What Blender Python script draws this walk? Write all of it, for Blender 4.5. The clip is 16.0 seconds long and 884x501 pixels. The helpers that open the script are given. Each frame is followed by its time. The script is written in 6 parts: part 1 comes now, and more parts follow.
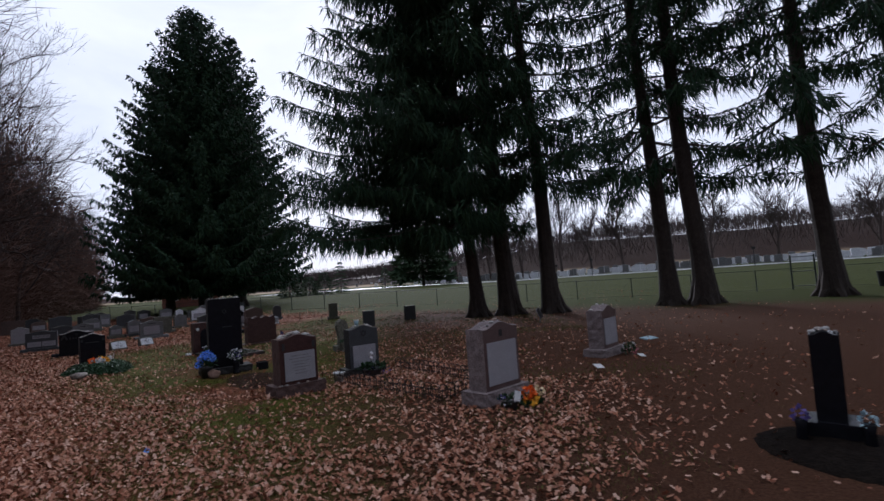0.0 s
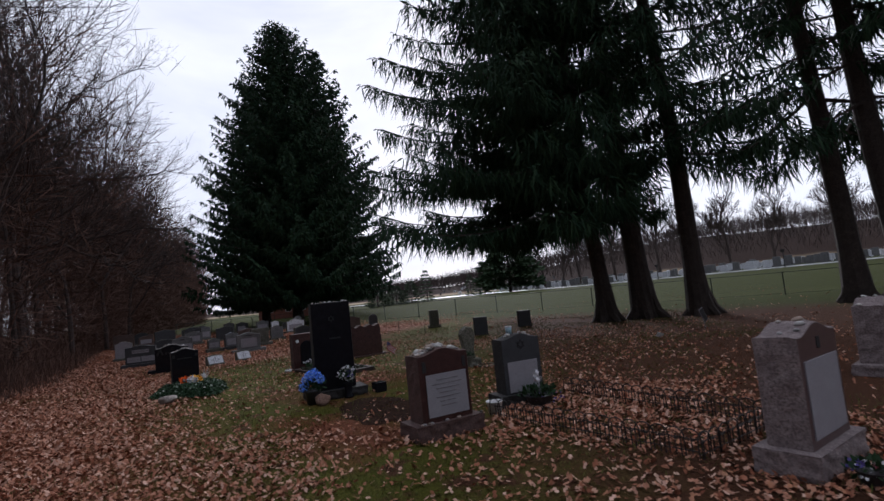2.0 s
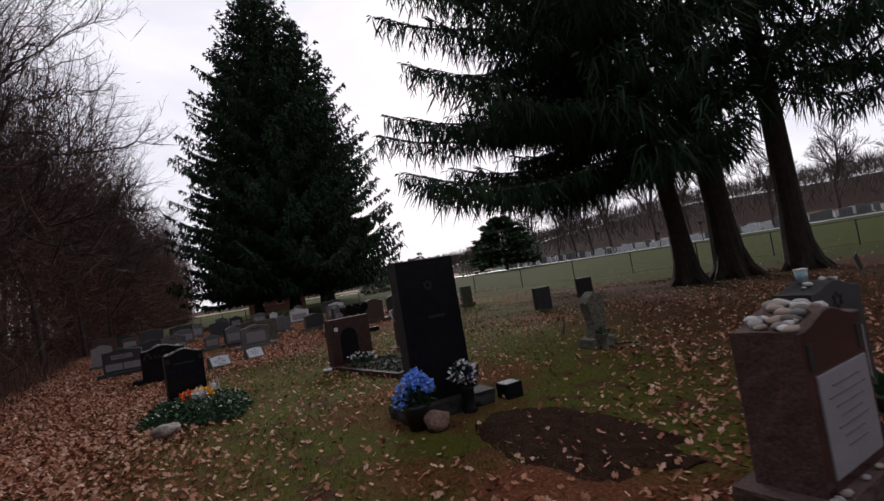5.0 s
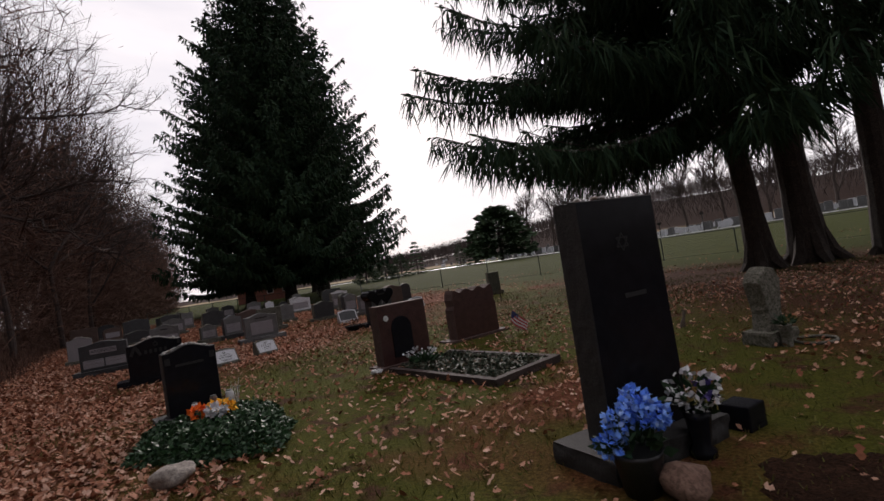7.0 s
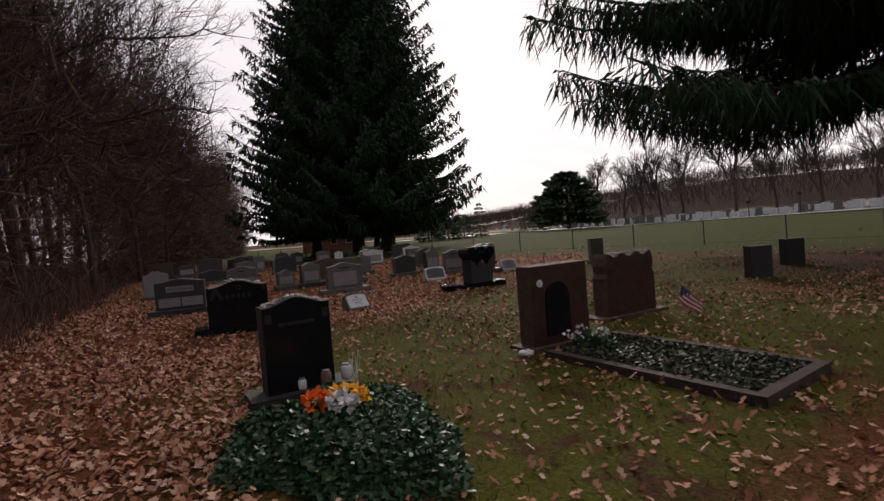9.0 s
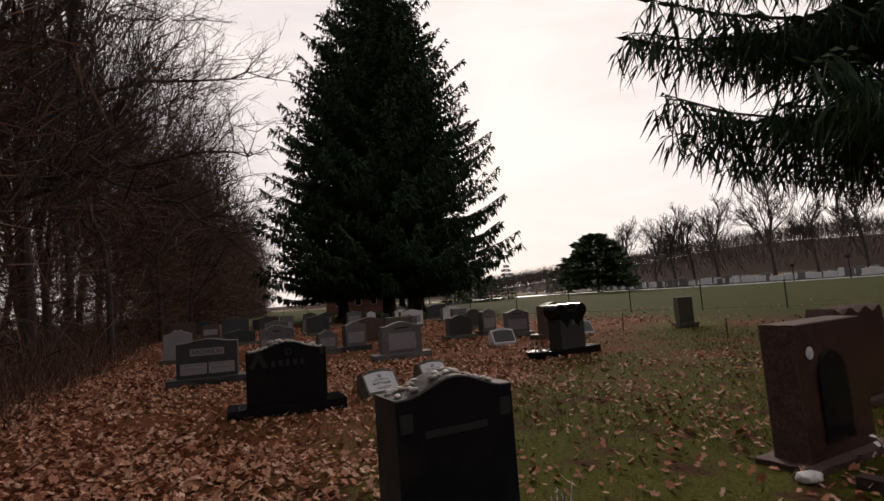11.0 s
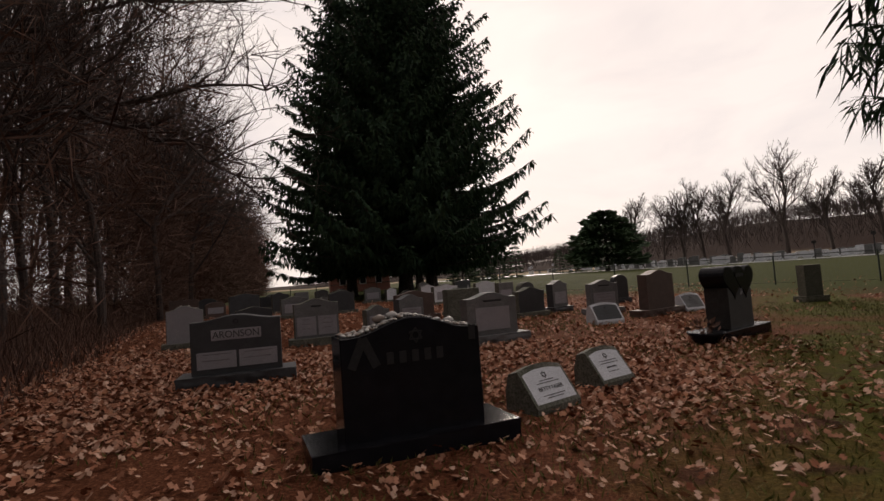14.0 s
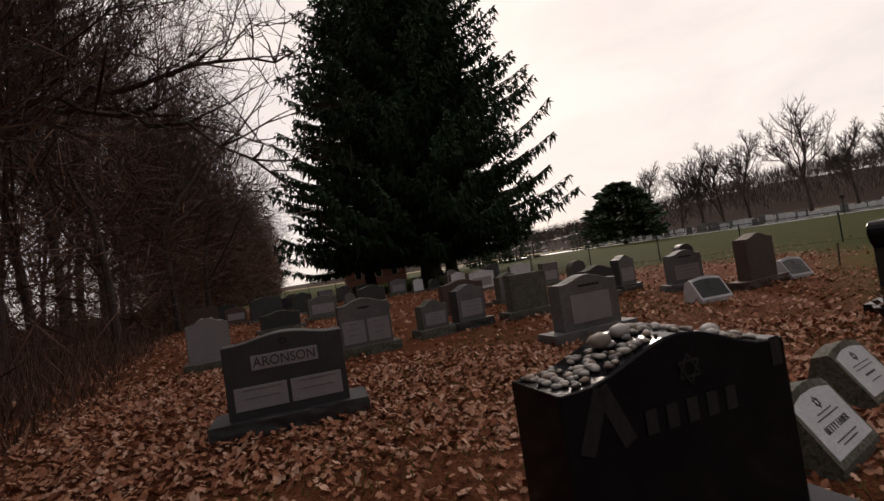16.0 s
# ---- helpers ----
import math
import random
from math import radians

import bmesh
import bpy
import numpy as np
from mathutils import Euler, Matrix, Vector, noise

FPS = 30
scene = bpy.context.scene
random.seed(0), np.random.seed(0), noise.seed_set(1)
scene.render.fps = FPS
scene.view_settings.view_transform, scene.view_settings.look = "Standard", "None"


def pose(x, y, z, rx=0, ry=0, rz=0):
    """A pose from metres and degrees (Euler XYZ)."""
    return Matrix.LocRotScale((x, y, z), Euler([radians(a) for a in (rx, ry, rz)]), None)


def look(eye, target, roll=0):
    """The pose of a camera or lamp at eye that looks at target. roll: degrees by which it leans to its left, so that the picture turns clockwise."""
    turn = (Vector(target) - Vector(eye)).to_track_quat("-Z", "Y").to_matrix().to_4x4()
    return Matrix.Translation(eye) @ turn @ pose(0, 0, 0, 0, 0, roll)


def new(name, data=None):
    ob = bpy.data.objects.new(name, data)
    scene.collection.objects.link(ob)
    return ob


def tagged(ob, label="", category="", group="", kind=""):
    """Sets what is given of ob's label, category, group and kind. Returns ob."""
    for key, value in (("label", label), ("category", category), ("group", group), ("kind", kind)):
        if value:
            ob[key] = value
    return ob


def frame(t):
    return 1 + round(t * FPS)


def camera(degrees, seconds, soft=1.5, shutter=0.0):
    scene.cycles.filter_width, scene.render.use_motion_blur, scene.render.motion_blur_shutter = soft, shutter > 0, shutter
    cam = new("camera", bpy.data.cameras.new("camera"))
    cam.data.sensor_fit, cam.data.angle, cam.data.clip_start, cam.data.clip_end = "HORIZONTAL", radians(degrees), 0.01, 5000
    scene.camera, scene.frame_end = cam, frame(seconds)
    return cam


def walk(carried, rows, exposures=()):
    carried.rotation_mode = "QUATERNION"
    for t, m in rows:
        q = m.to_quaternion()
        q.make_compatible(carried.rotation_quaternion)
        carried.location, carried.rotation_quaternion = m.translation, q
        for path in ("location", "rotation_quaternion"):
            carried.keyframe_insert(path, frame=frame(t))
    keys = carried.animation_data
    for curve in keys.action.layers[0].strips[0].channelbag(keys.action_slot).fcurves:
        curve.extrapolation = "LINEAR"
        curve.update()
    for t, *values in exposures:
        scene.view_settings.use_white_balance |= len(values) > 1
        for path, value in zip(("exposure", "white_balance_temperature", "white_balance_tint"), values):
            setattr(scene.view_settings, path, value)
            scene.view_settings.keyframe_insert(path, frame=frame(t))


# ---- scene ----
cam = camera(81.7, 16.0, soft=1.5, shutter=0.2)
PATH = [
    (0, (0.060, -0.420, 1.793), (-0.008, 1.576, 1.904), -4.20),
    (0.5, (-0.450, 0.467, 1.763), (-0.587, 2.458, 1.884), -5.44),
    (1, (-0.929, 1.248, 1.662), (-1.137, 3.232, 1.811), -5.32),
    (1.5, (-1.307, 1.924, 1.619), (-1.563, 3.901, 1.783), -5.37),
    (2, (-1.630, 2.438, 1.653), (-1.999, 4.397, 1.822), -5.90),
    (2.5, (-2.078, 3.097, 1.633), (-2.470, 5.048, 1.833), -5.48),
    (3, (-2.450, 3.648, 1.587), (-2.852, 5.599, 1.765), -6.07),
    (3.5, (-2.867, 4.092, 1.550), (-3.311, 6.037, 1.698), -6.74),
    (4, (-3.327, 4.543, 1.513), (-3.689, 6.506, 1.643), -7.55),
    (6.5, (-5.891, 7.386, 1.460), (-6.206, 9.359, 1.526), -10.18),
    (7, (-6.260, 7.815, 1.441), (-6.533, 9.796, 1.500), -8.96),
    (7.5, (-6.693, 8.431, 1.503), (-7.004, 10.407, 1.476), -7.05),
    (8, (-7.163, 8.848, 1.454), (-7.543, 10.812, 1.454), -4.38),
    (8.5, (-7.541, 9.216, 1.414), (-7.971, 11.169, 1.399), -3.75),
    (9, (-7.928, 9.567, 1.414), (-8.430, 11.502, 1.354), -4.59),
    (9.5, (-8.459, 9.836, 1.462), (-8.993, 11.763, 1.481), -2.88),
    (12, (-10.472, 12.408, 1.219), (-11.038, 14.314, 1.427), -5.01),
    (12.5, (-10.914, 12.761, 1.208), (-11.457, 14.677, 1.389), -4.06),
    (13, (-11.365, 13.144, 1.159), (-11.876, 15.067, 1.358), -4.82),
    (13.5, (-11.836, 13.473, 1.163), (-12.397, 15.386, 1.322), -4.43),
    (14, (-12.268, 13.772, 1.158), (-12.815, 15.692, 1.272), -4.12),
    (14.5, (-12.607, 14.157, 1.171), (-13.183, 16.070, 1.250), -7.14),
    (15, (-13.044, 14.471, 1.126), (-13.617, 16.385, 1.223), -7.64),
    (15.5, (-13.319, 14.794, 1.159), (-13.907, 16.704, 1.238), -7.41),
    (16, (-13.600, 15.117, 1.257), (-14.187, 17.028, 1.324), -8.57),
]
EXPOSURES = [(0.0, 0.0, 5500, 14), (2.0, 0.0, 5700, 14), (4.0, 0.0, 6000, 15), (7.0, 0.0, 6500, 17), (9.5, 0.0, 6750, 17), (12.0, -0.1, 7250, 17), (16.0, -0.1, 7250, 17)]
walk(cam, [(t, look(eye, target, roll)) for t, eye, target, roll in PATH], EXPOSURES)

# ---- light: a thick overcast, brightest ahead where the low sun stands behind the cloud ----
SUN_AZ, SUN_EL = radians(-8), radians(24)
SUN_DIR = Vector((math.sin(SUN_AZ) * math.cos(SUN_EL), math.cos(SUN_AZ) * math.cos(SUN_EL), math.sin(SUN_EL)))
GLOW_DIR = Vector((math.sin(SUN_AZ) * math.cos(radians(46)), math.cos(SUN_AZ) * math.cos(radians(46)), math.sin(radians(46))))
world = bpy.data.worlds.new("overcast")
scene.world = world
world.use_nodes = True
wt = world.node_tree
wt.nodes.clear()


def wnode(kind, **inputs):
    n = wt.nodes.new(kind)
    for key, value in inputs.items():
        n.inputs[key].default_value = value
    return n


w_out, w_bg = wnode("ShaderNodeOutputWorld"), wnode("ShaderNodeBackground", Strength=1.0)
sky = wnode("ShaderNodeTexSky")
sky.sky_type, sky.sun_disc, sky.sun_elevation, sky.sun_rotation = "NISHITA", False, SUN_EL, SUN_AZ
coord = wnode("ShaderNodeTexCoord")
flat = wnode("ShaderNodeMapping")
flat.inputs["Scale"].default_value = (1.3, 1.3, 3.6)
cloud = wnode("ShaderNodeTexNoise", Scale=1.7, Detail=5.0, Roughness=0.55, Distortion=0.4)
ramp = wnode("ShaderNodeValToRGB")
ramp.color_ramp.elements[0].position, ramp.color_ramp.elements[0].color = 0.34, (0.80, 0.79, 0.82, 1)
ramp.color_ramp.elements[1].position, ramp.color_ramp.elements[1].color = 0.60, (1.0, 0.97, 0.96, 1)
towards = wnode("ShaderNodeVectorMath")
towards.operation = "DOT_PRODUCT"
towards.inputs[1].default_value = GLOW_DIR
glow = wnode("ShaderNodeMapRange")
glow.interpolation_type = "SMOOTHSTEP"
for key, value in (("From Min", -0.55), ("From Max", 0.72), ("To Min", 0.14), ("To Max", 1.05)):
    glow.inputs[key].default_value = value
lit = wnode("ShaderNodeVectorMath")
lit.operation = "MULTIPLY"
blue = wnode("ShaderNodeVectorMath")
blue.operation = "SCALE"
blue.inputs["Scale"].default_value = 0.10
mixed = wnode("ShaderNodeMix")
mixed.data_type = "RGBA"
mixed.inputs["Factor"].default_value = 0.93
for a, b in ((coord.outputs["Generated"], flat.inputs["Vector"]), (flat.outputs["Vector"], cloud.inputs["Vector"]), (cloud.outputs["Fac"], ramp.inputs["Fac"]),
             (coord.outputs["Generated"], towards.inputs[0]), (towards.outputs["Value"], glow.inputs["Value"]), (ramp.outputs["Color"], lit.inputs[0]),
             (glow.outputs["Result"], lit.inputs[1]), (sky.outputs["Color"], blue.inputs[0]), (blue.outputs["Vector"], mixed.inputs["A"]),
             (lit.outputs["Vector"], mixed.inputs["B"]), (mixed.outputs["Result"], w_bg.inputs["Color"]), (w_bg.outputs["Background"], w_out.inputs["Surface"])):
    wt.links.new(a, b)
sun = new("sun", bpy.data.lights.new("sun", "SUN"))
sun.data.energy, sun.data.angle, sun.data.color = 2.0, radians(14), (1.0, 0.93, 0.86)
sun.matrix_world = look(SUN_DIR * 100, (0, 0, 0))


# ---- materials ----
def material(name, build):
    m = bpy.data.materials.new(name)
    m.use_nodes = True
    build(m.node_tree, m.node_tree.nodes["Principled BSDF"])
    return m


def node(t, kind, **inputs):
    n = t.nodes.new(kind)
    for key, value in inputs.items():
        n.inputs[key].default_value = value
    return n


def rgb(c, k=1.0):
    return (c[0] * k, c[1] * k, c[2] * k, 1)


def noise_at(t, scale, detail=4.0, rough=0.6, space="Object"):
    n = node(t, "ShaderNodeTexNoise", Scale=scale, Detail=detail, Roughness=rough)
    if space == "World":
        g = node(t, "ShaderNodeNewGeometry")
        t.links.new(g.outputs["Position"], n.inputs["Vector"])
    else:
        c = node(t, "ShaderNodeTexCoord")
        t.links.new(c.outputs["Object"], n.inputs["Vector"])
    return n.outputs["Fac"]


def stops(t, fac, *pairs):
    r = node(t, "ShaderNodeValToRGB")
    e = r.color_ramp.elements
    while len(e) < len(pairs):
        e.new(0.5)
    for k, (p, c) in zip(e, pairs):
        k.position, k.color = p, rgb(c)
    t.links.new(fac, r.inputs["Fac"])
    return r.outputs["Color"]


def blend(t, fac, a, b, kind="MIX"):
    m = node(t, "ShaderNodeMix")
    m.data_type, m.blend_type = "RGBA", kind
    for value, key in ((fac, "Factor"), (a, "A"), (b, "B")):
        if isinstance(value, bpy.types.NodeSocket):
            t.links.new(value, m.inputs[key])
        else:
            m.inputs[key].default_value = value if key == "Factor" else rgb(value)
    return m.outputs["Result"]


def bump(t, p, fac, strength=0.4, distance=0.01):
    b = node(t, "ShaderNodeBump", Strength=strength, Distance=distance)
    t.links.new(fac, b.inputs["Height"])
    t.links.new(b.outputs["Normal"], p.inputs["Normal"])


def surface(name, dark, light, scale=6.0, rough=0.8, grain=60.0, relief=0.3, dist=0.006, island=0.0, fleck=None, spec=0.5):
    """Two scales of variation, a fine relief, and where asked a shade of its own for each piece."""
    def build(t, p):
        big = stops(t, noise_at(t, scale), (0.3, dark), (0.7, light))
        fine = noise_at(t, grain, 3.0, 0.7)
        lo = fleck or tuple(c * 0.72 for c in dark)
        colour = blend(t, stops(t, fine, (0.38, (0, 0, 0)), (0.58, (1, 1, 1))), lo, big)
        if island:
            g = node(t, "ShaderNodeNewGeometry")
            colour = blend(t, 1.0, colour, stops(t, g.outputs["Random Per Island"], (0.0, (1 - island,) * 3), (1.0, (1 + island,) * 3)), "MULTIPLY")
        t.links.new(colour, p.inputs["Base Color"])
        p.inputs["Roughness"].default_value = rough
        p.inputs["Specular IOR Level"].default_value = spec
        bump(t, p, fine, relief, dist)
    return material(name, build)


def several(name, *colours, rough=0.8, through_light=0.0, spec=0.3, scale=25.0):
    """Each loose piece takes one of several colours."""
    def build(t, p):
        g = node(t, "ShaderNodeNewGeometry")
        n = len(colours)
        c = stops(t, g.outputs["Random Per Island"], *[(i / (n - 1), k) for i, k in enumerate(colours)])
        c = blend(t, 1.0, c, stops(t, noise_at(t, scale, space="World"), (0.3, (0.7,) * 3), (0.7, (1.15,) * 3)), "MULTIPLY")
        t.links.new(c, p.inputs["Base Color"])
        p.inputs["Roughness"].default_value, p.inputs["Specular IOR Level"].default_value = rough, spec
        if through_light:
            p.inputs["Transmission Weight"].default_value = 0.0
            p.inputs["Subsurface Weight"].default_value = 0.0
    return material(name, build)


def ground_look(t, p):
    """Litter, thin grass and bare soil in patches; a mown field past the fence; pale dry ground on the far slope."""
    fine, mid, big = noise_at(t, 38.0, 5.0, 0.75, "World"), noise_at(t, 2.3, 4.0, 0.6, "World"), noise_at(t, 0.28, 3.0, 0.5, "World")
    g = node(t, "ShaderNodeNewGeometry")
    xyz = node(t, "ShaderNodeSeparateXYZ")
    t.links.new(g.outputs["Position"], xyz.inputs["Vector"])

    def stretch(ax, ay, lo, hi):
        a, b, c = node(t, "ShaderNodeMath"), node(t, "ShaderNodeMath"), node(t, "ShaderNodeMath")
        a.operation = b.operation = "MULTIPLY"
        c.operation = "ADD"
        a.inputs[1].default_value, b.inputs[1].default_value = ax, ay
        t.links.new(xyz.outputs["X"], a.inputs[0])
        t.links.new(xyz.outputs["Y"], b.inputs[0])
        t.links.new(a.outputs[0], c.inputs[0])
        t.links.new(b.outputs[0], c.inputs[1])
        wob = node(t, "ShaderNodeMath")
        wob.operation = "MULTIPLY_ADD"
        wob.inputs[1].default_value, wob.inputs[2].default_value = (hi - lo) * 1.6, -(hi - lo) * 0.8
        t.links.new(mid, wob.inputs[0])
        d = node(t, "ShaderNodeMath")
        d.operation = "ADD"
        t.links.new(c.outputs[0], d.inputs[0])
        t.links.new(wob.outputs[0], d.inputs[1])
        r = node(t, "ShaderNodeMapRange")
        r.inputs["From Min"].default_value, r.inputs["From Max"].default_value = lo, hi
        t.links.new(d.outputs[0], r.inputs["Value"])
        return r.outputs["Result"]

    soil = stops(t, fine, (0.3, (0.024, 0.011, 0.007)), (0.5, (0.066, 0.031, 0.018)), (0.72, (0.12, 0.064, 0.038)))
    grass = stops(t, fine, (0.3, (0.026, 0.029, 0.006)), (0.55, (0.078, 0.080, 0.014)), (0.75, (0.14, 0.122, 0.034)))
    litter = stops(t, fine, (0.3, (0.034, 0.011, 0.006)), (0.5, (0.12, 0.042, 0.021)), (0.7, (0.25, 0.105, 0.058)))
    field = stops(t, fine, (0.3, (0.022, 0.029, 0.006)), (0.7, (0.055, 0.062, 0.015)))
    dry = stops(t, mid, (0.3, (0.22, 0.17, 0.11)), (0.7, (0.34, 0.27, 0.18)))
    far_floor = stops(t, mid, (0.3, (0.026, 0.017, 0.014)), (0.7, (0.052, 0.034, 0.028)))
    c = blend(t, stops(t, mid, (0.36, (0, 0, 0)), (0.48, (1, 1, 1))), soil, grass)
    c = blend(t, stretch(-0.73, -0.68, -2.0, 0.2), c, litter)
    c = blend(t, stops(t, big, (0.54, (0, 0, 0)), (0.64, (1, 1, 1))), c, litter)
    c = blend(t, stretch(-0.95, 0.25, 14.4, 16.2), c, litter)
    c = blend(t, stretch(0.9, 0.12, -1.8, 0.4), c, soil)
    c = blend(t, stretch(0.5, 0.86, 23.0, 27.0), c, field)
    c = blend(t, stretch(0.5, 0.86, 133.0, 137.0), c, dry)
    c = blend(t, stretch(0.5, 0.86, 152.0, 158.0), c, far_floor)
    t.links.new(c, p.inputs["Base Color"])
    p.inputs["Roughness"].default_value, p.inputs["Specular IOR Level"].default_value = 0.95, 0.04
    bump(t, p, fine, 0.8, 0.03)


GROUND = material("ground_litter", ground_look)
BLACK = surface("black_granite", (0.006, 0.006, 0.008), (0.014, 0.014, 0.018), 9, 0.14, 320, 0.02, 0.001, fleck=(0.010, 0.010, 0.012), spec=0.10)
BLACK_ROUGH = surface("black_granite_pitched", (0.012, 0.011, 0.011), (0.035, 0.032, 0.03), 9, 0.75, 60, 0.6, 0.008)
RED = surface("red_granite", (0.045, 0.018, 0.016), (0.085, 0.036, 0.032), 8, 0.25, 260, 0.04, 0.001, fleck=(0.02, 0.012, 0.012))
RED_ROUGH = surface("red_granite_pitched", (0.06, 0.031, 0.027), (0.12, 0.068, 0.058), 9, 0.85, 55, 0.7, 0.01)
KERB = surface("dark_kerb_granite", (0.030, 0.018, 0.015), (0.060, 0.036, 0.030), 9, 0.85, 55, 0.7, 0.01)
PINK = surface("pink_grey_granite_pitched", (0.16, 0.125, 0.125), (0.30, 0.245, 0.24), 7, 0.85, 45, 0.7, 0.012)
PINK_FACE = surface("pink_grey_granite_polished", (0.075, 0.045, 0.045), (0.13, 0.085, 0.08), 8, 0.3, 220, 0.05, 0.001)
PANEL = surface("steeled_granite_panel", (0.26, 0.25, 0.275), (0.34, 0.325, 0.35), 5, 0.6, 240, 0.08, 0.001)
GREY = surface("grey_granite", (0.11, 0.112, 0.115), (0.20, 0.20, 0.202), 5, 0.7, 120, 0.2, 0.003, fleck=(0.07, 0.07, 0.075))
GREY_DARK = surface("dark_grey_granite", (0.026, 0.028, 0.032), (0.052, 0.055, 0.062), 6, 0.5, 180, 0.1, 0.002)
GREY_ROUGH = surface("grey_granite_pitched", (0.085, 0.082, 0.072), (0.19, 0.18, 0.16), 7, 0.9, 40, 0.8, 0.012, fleck=(0.05, 0.06, 0.035))
WHITE = surface("pale_granite", (0.56, 0.58, 0.63), (0.74, 0.76, 0.80), 6, 0.6, 150, 0.1, 0.002)
WEATHERED = surface("weathered_stone", (0.10, 0.09, 0.075), (0.22, 0.20, 0.17), 8, 0.95, 40, 0.8, 0.012, fleck=(0.05, 0.055, 0.03))
BROWN = surface("brown_granite", (0.07, 0.042, 0.034), (0.12, 0.078, 0.064), 7, 0.6, 130, 0.2, 0.003)
LETTER_DARK = surface("dark_lettering", (0.03, 0.03, 0.03), (0.05, 0.05, 0.05), 20, 0.7)
LETTER_SOFT = surface("worn_lettering", (0.15, 0.14, 0.15), (0.22, 0.21, 0.22), 20, 0.8)
LETTER_PALE = surface("frosted_lettering", (0.009, 0.009, 0.010), (0.015, 0.015, 0.016), 20, 0.8)
BARK = surface("spruce_bark", (0.030, 0.022, 0.018), (0.075, 0.055, 0.045), 5, 0.95, 30, 1.0, 0.03)
TWIG_WOOD = surface("bare_bark", (0.042, 0.030, 0.026), (0.105, 0.076, 0.067), 3, 0.95, 26, 0.8, 0.02, island=0.35)
NEEDLES = several("spruce_needles", (0.010, 0.026, 0.015), (0.020, 0.043, 0.021), (0.030, 0.055, 0.024), (0.023, 0.050, 0.029), rough=0.8, scale=1.2, spec=0.12)
NEEDLES_FAR = several("pine_needles", (0.03, 0.06, 0.03), (0.05, 0.085, 0.04), (0.06, 0.09, 0.045), rough=0.85, scale=1.0)
BRUSH = several("dead_brush", (0.058, 0.030, 0.022), (0.12, 0.066, 0.048), (0.17, 0.098, 0.072), (0.088, 0.054, 0.043), rough=0.95, scale=2.0)
LEAVES = several("oak_leaf_litter", (0.15, 0.052, 0.028), (0.33, 0.135, 0.080), (0.47, 0.240, 0.160), (0.22, 0.085, 0.046), (0.64, 0.42, 0.32), (0.38, 0.17, 0.092), rough=0.8, spec=0.08)
GRASS = several("grass_blades", (0.060, 0.070, 0.011), (0.11, 0.118, 0.022), (0.14, 0.122, 0.035), (0.080, 0.102, 0.017), rough=0.8, scale=1.5)
IVY = several("ivy_leaf", (0.010, 0.035, 0.012), (0.022, 0.065, 0.022), (0.035, 0.085, 0.03), (0.018, 0.05, 0.02), rough=0.5, spec=0.4)
IVY_DULL = several("dull_ivy_leaf", (0.016, 0.028, 0.016), (0.03, 0.045, 0.026), (0.05, 0.06, 0.035), (0.09, 0.06, 0.04), rough=0.6)


def pebble_look(t, p):
    o = node(t, "ShaderNodeObjectInfo")
    c = stops(t, o.outputs["Random"], (0.0, (0.46, 0.44, 0.42)), (0.3, (0.16, 0.15, 0.15)), (0.5, (0.55, 0.53, 0.50)), (0.7, (0.30, 0.22, 0.17)), (0.85, (0.08, 0.075, 0.075)), (1.0, (0.6, 0.58, 0.56)))
    c = blend(t, 1.0, c, stops(t, noise_at(t, 40.0), (0.3, (0.75,) * 3), (0.7, (1.1,) * 3)), "MULTIPLY")
    t.links.new(c, p.inputs["Base Color"])
    p.inputs["Roughness"].default_value = 0.65


PEBBLE = material("pebble_stone_each", pebble_look)
IRON = surface("black_wire", (0.012, 0.010, 0.010), (0.035, 0.026, 0.022), 20, 0.6, 90, 0.4, 0.002)
STEEL = surface("galvanised_steel", (0.10, 0.11, 0.11), (0.18, 0.19, 0.19), 12, 0.5, 90, 0.2, 0.002)
STEEL_DARK = surface("green_coated_steel", (0.02, 0.035, 0.028), (0.045, 0.06, 0.05), 12, 0.6, 90, 0.2, 0.002)
BLUE_PETAL = several("blue_silk_petal", (0.08, 0.22, 0.85), (0.14, 0.32, 0.92), (0.24, 0.45, 0.95), (0.42, 0.60, 0.97), rough=0.7)
WHITE_PETAL = several("white_silk_petal", (0.55, 0.55, 0.58), (0.75, 0.75, 0.76), (0.65, 0.64, 0.70), rough=0.7)
VIOLET_PETAL = several("violet_silk_petal", (0.08, 0.06, 0.25), (0.16, 0.12, 0.36), rough=0.7)
ORANGE_PETAL = several("orange_silk_petal", (0.75, 0.10, 0.01), (0.85, 0.20, 0.02), rough=0.7)
YELLOW_PETAL = several("yellow_silk_petal", (0.85, 0.38, 0.02), (0.85, 0.52, 0.05), rough=0.7)
CREAM_PETAL = several("cream_silk_petal", (0.70, 0.55, 0.30), (0.78, 0.66, 0.42), rough=0.7)
PINK_PETAL = several("pink_silk_petal", (0.45, 0.10, 0.14), (0.55, 0.2, 0.24), rough=0.7)
STEM = several("dark_silk_leaf", (0.012, 0.035, 0.014), (0.025, 0.06, 0.02), rough=0.6)
PLASTIC_WHITE = surface("white_plastic", (0.6, 0.6, 0.6), (0.7, 0.7, 0.7), 8, 0.5)
PLASTIC_BLACK = surface("black_plastic", (0.012, 0.012, 0.014), (0.022, 0.022, 0.025), 8, 0.4)
CYAN = surface("pale_blue_card", (0.30, 0.44, 0.52), (0.40, 0.55, 0.60), 8, 0.5)
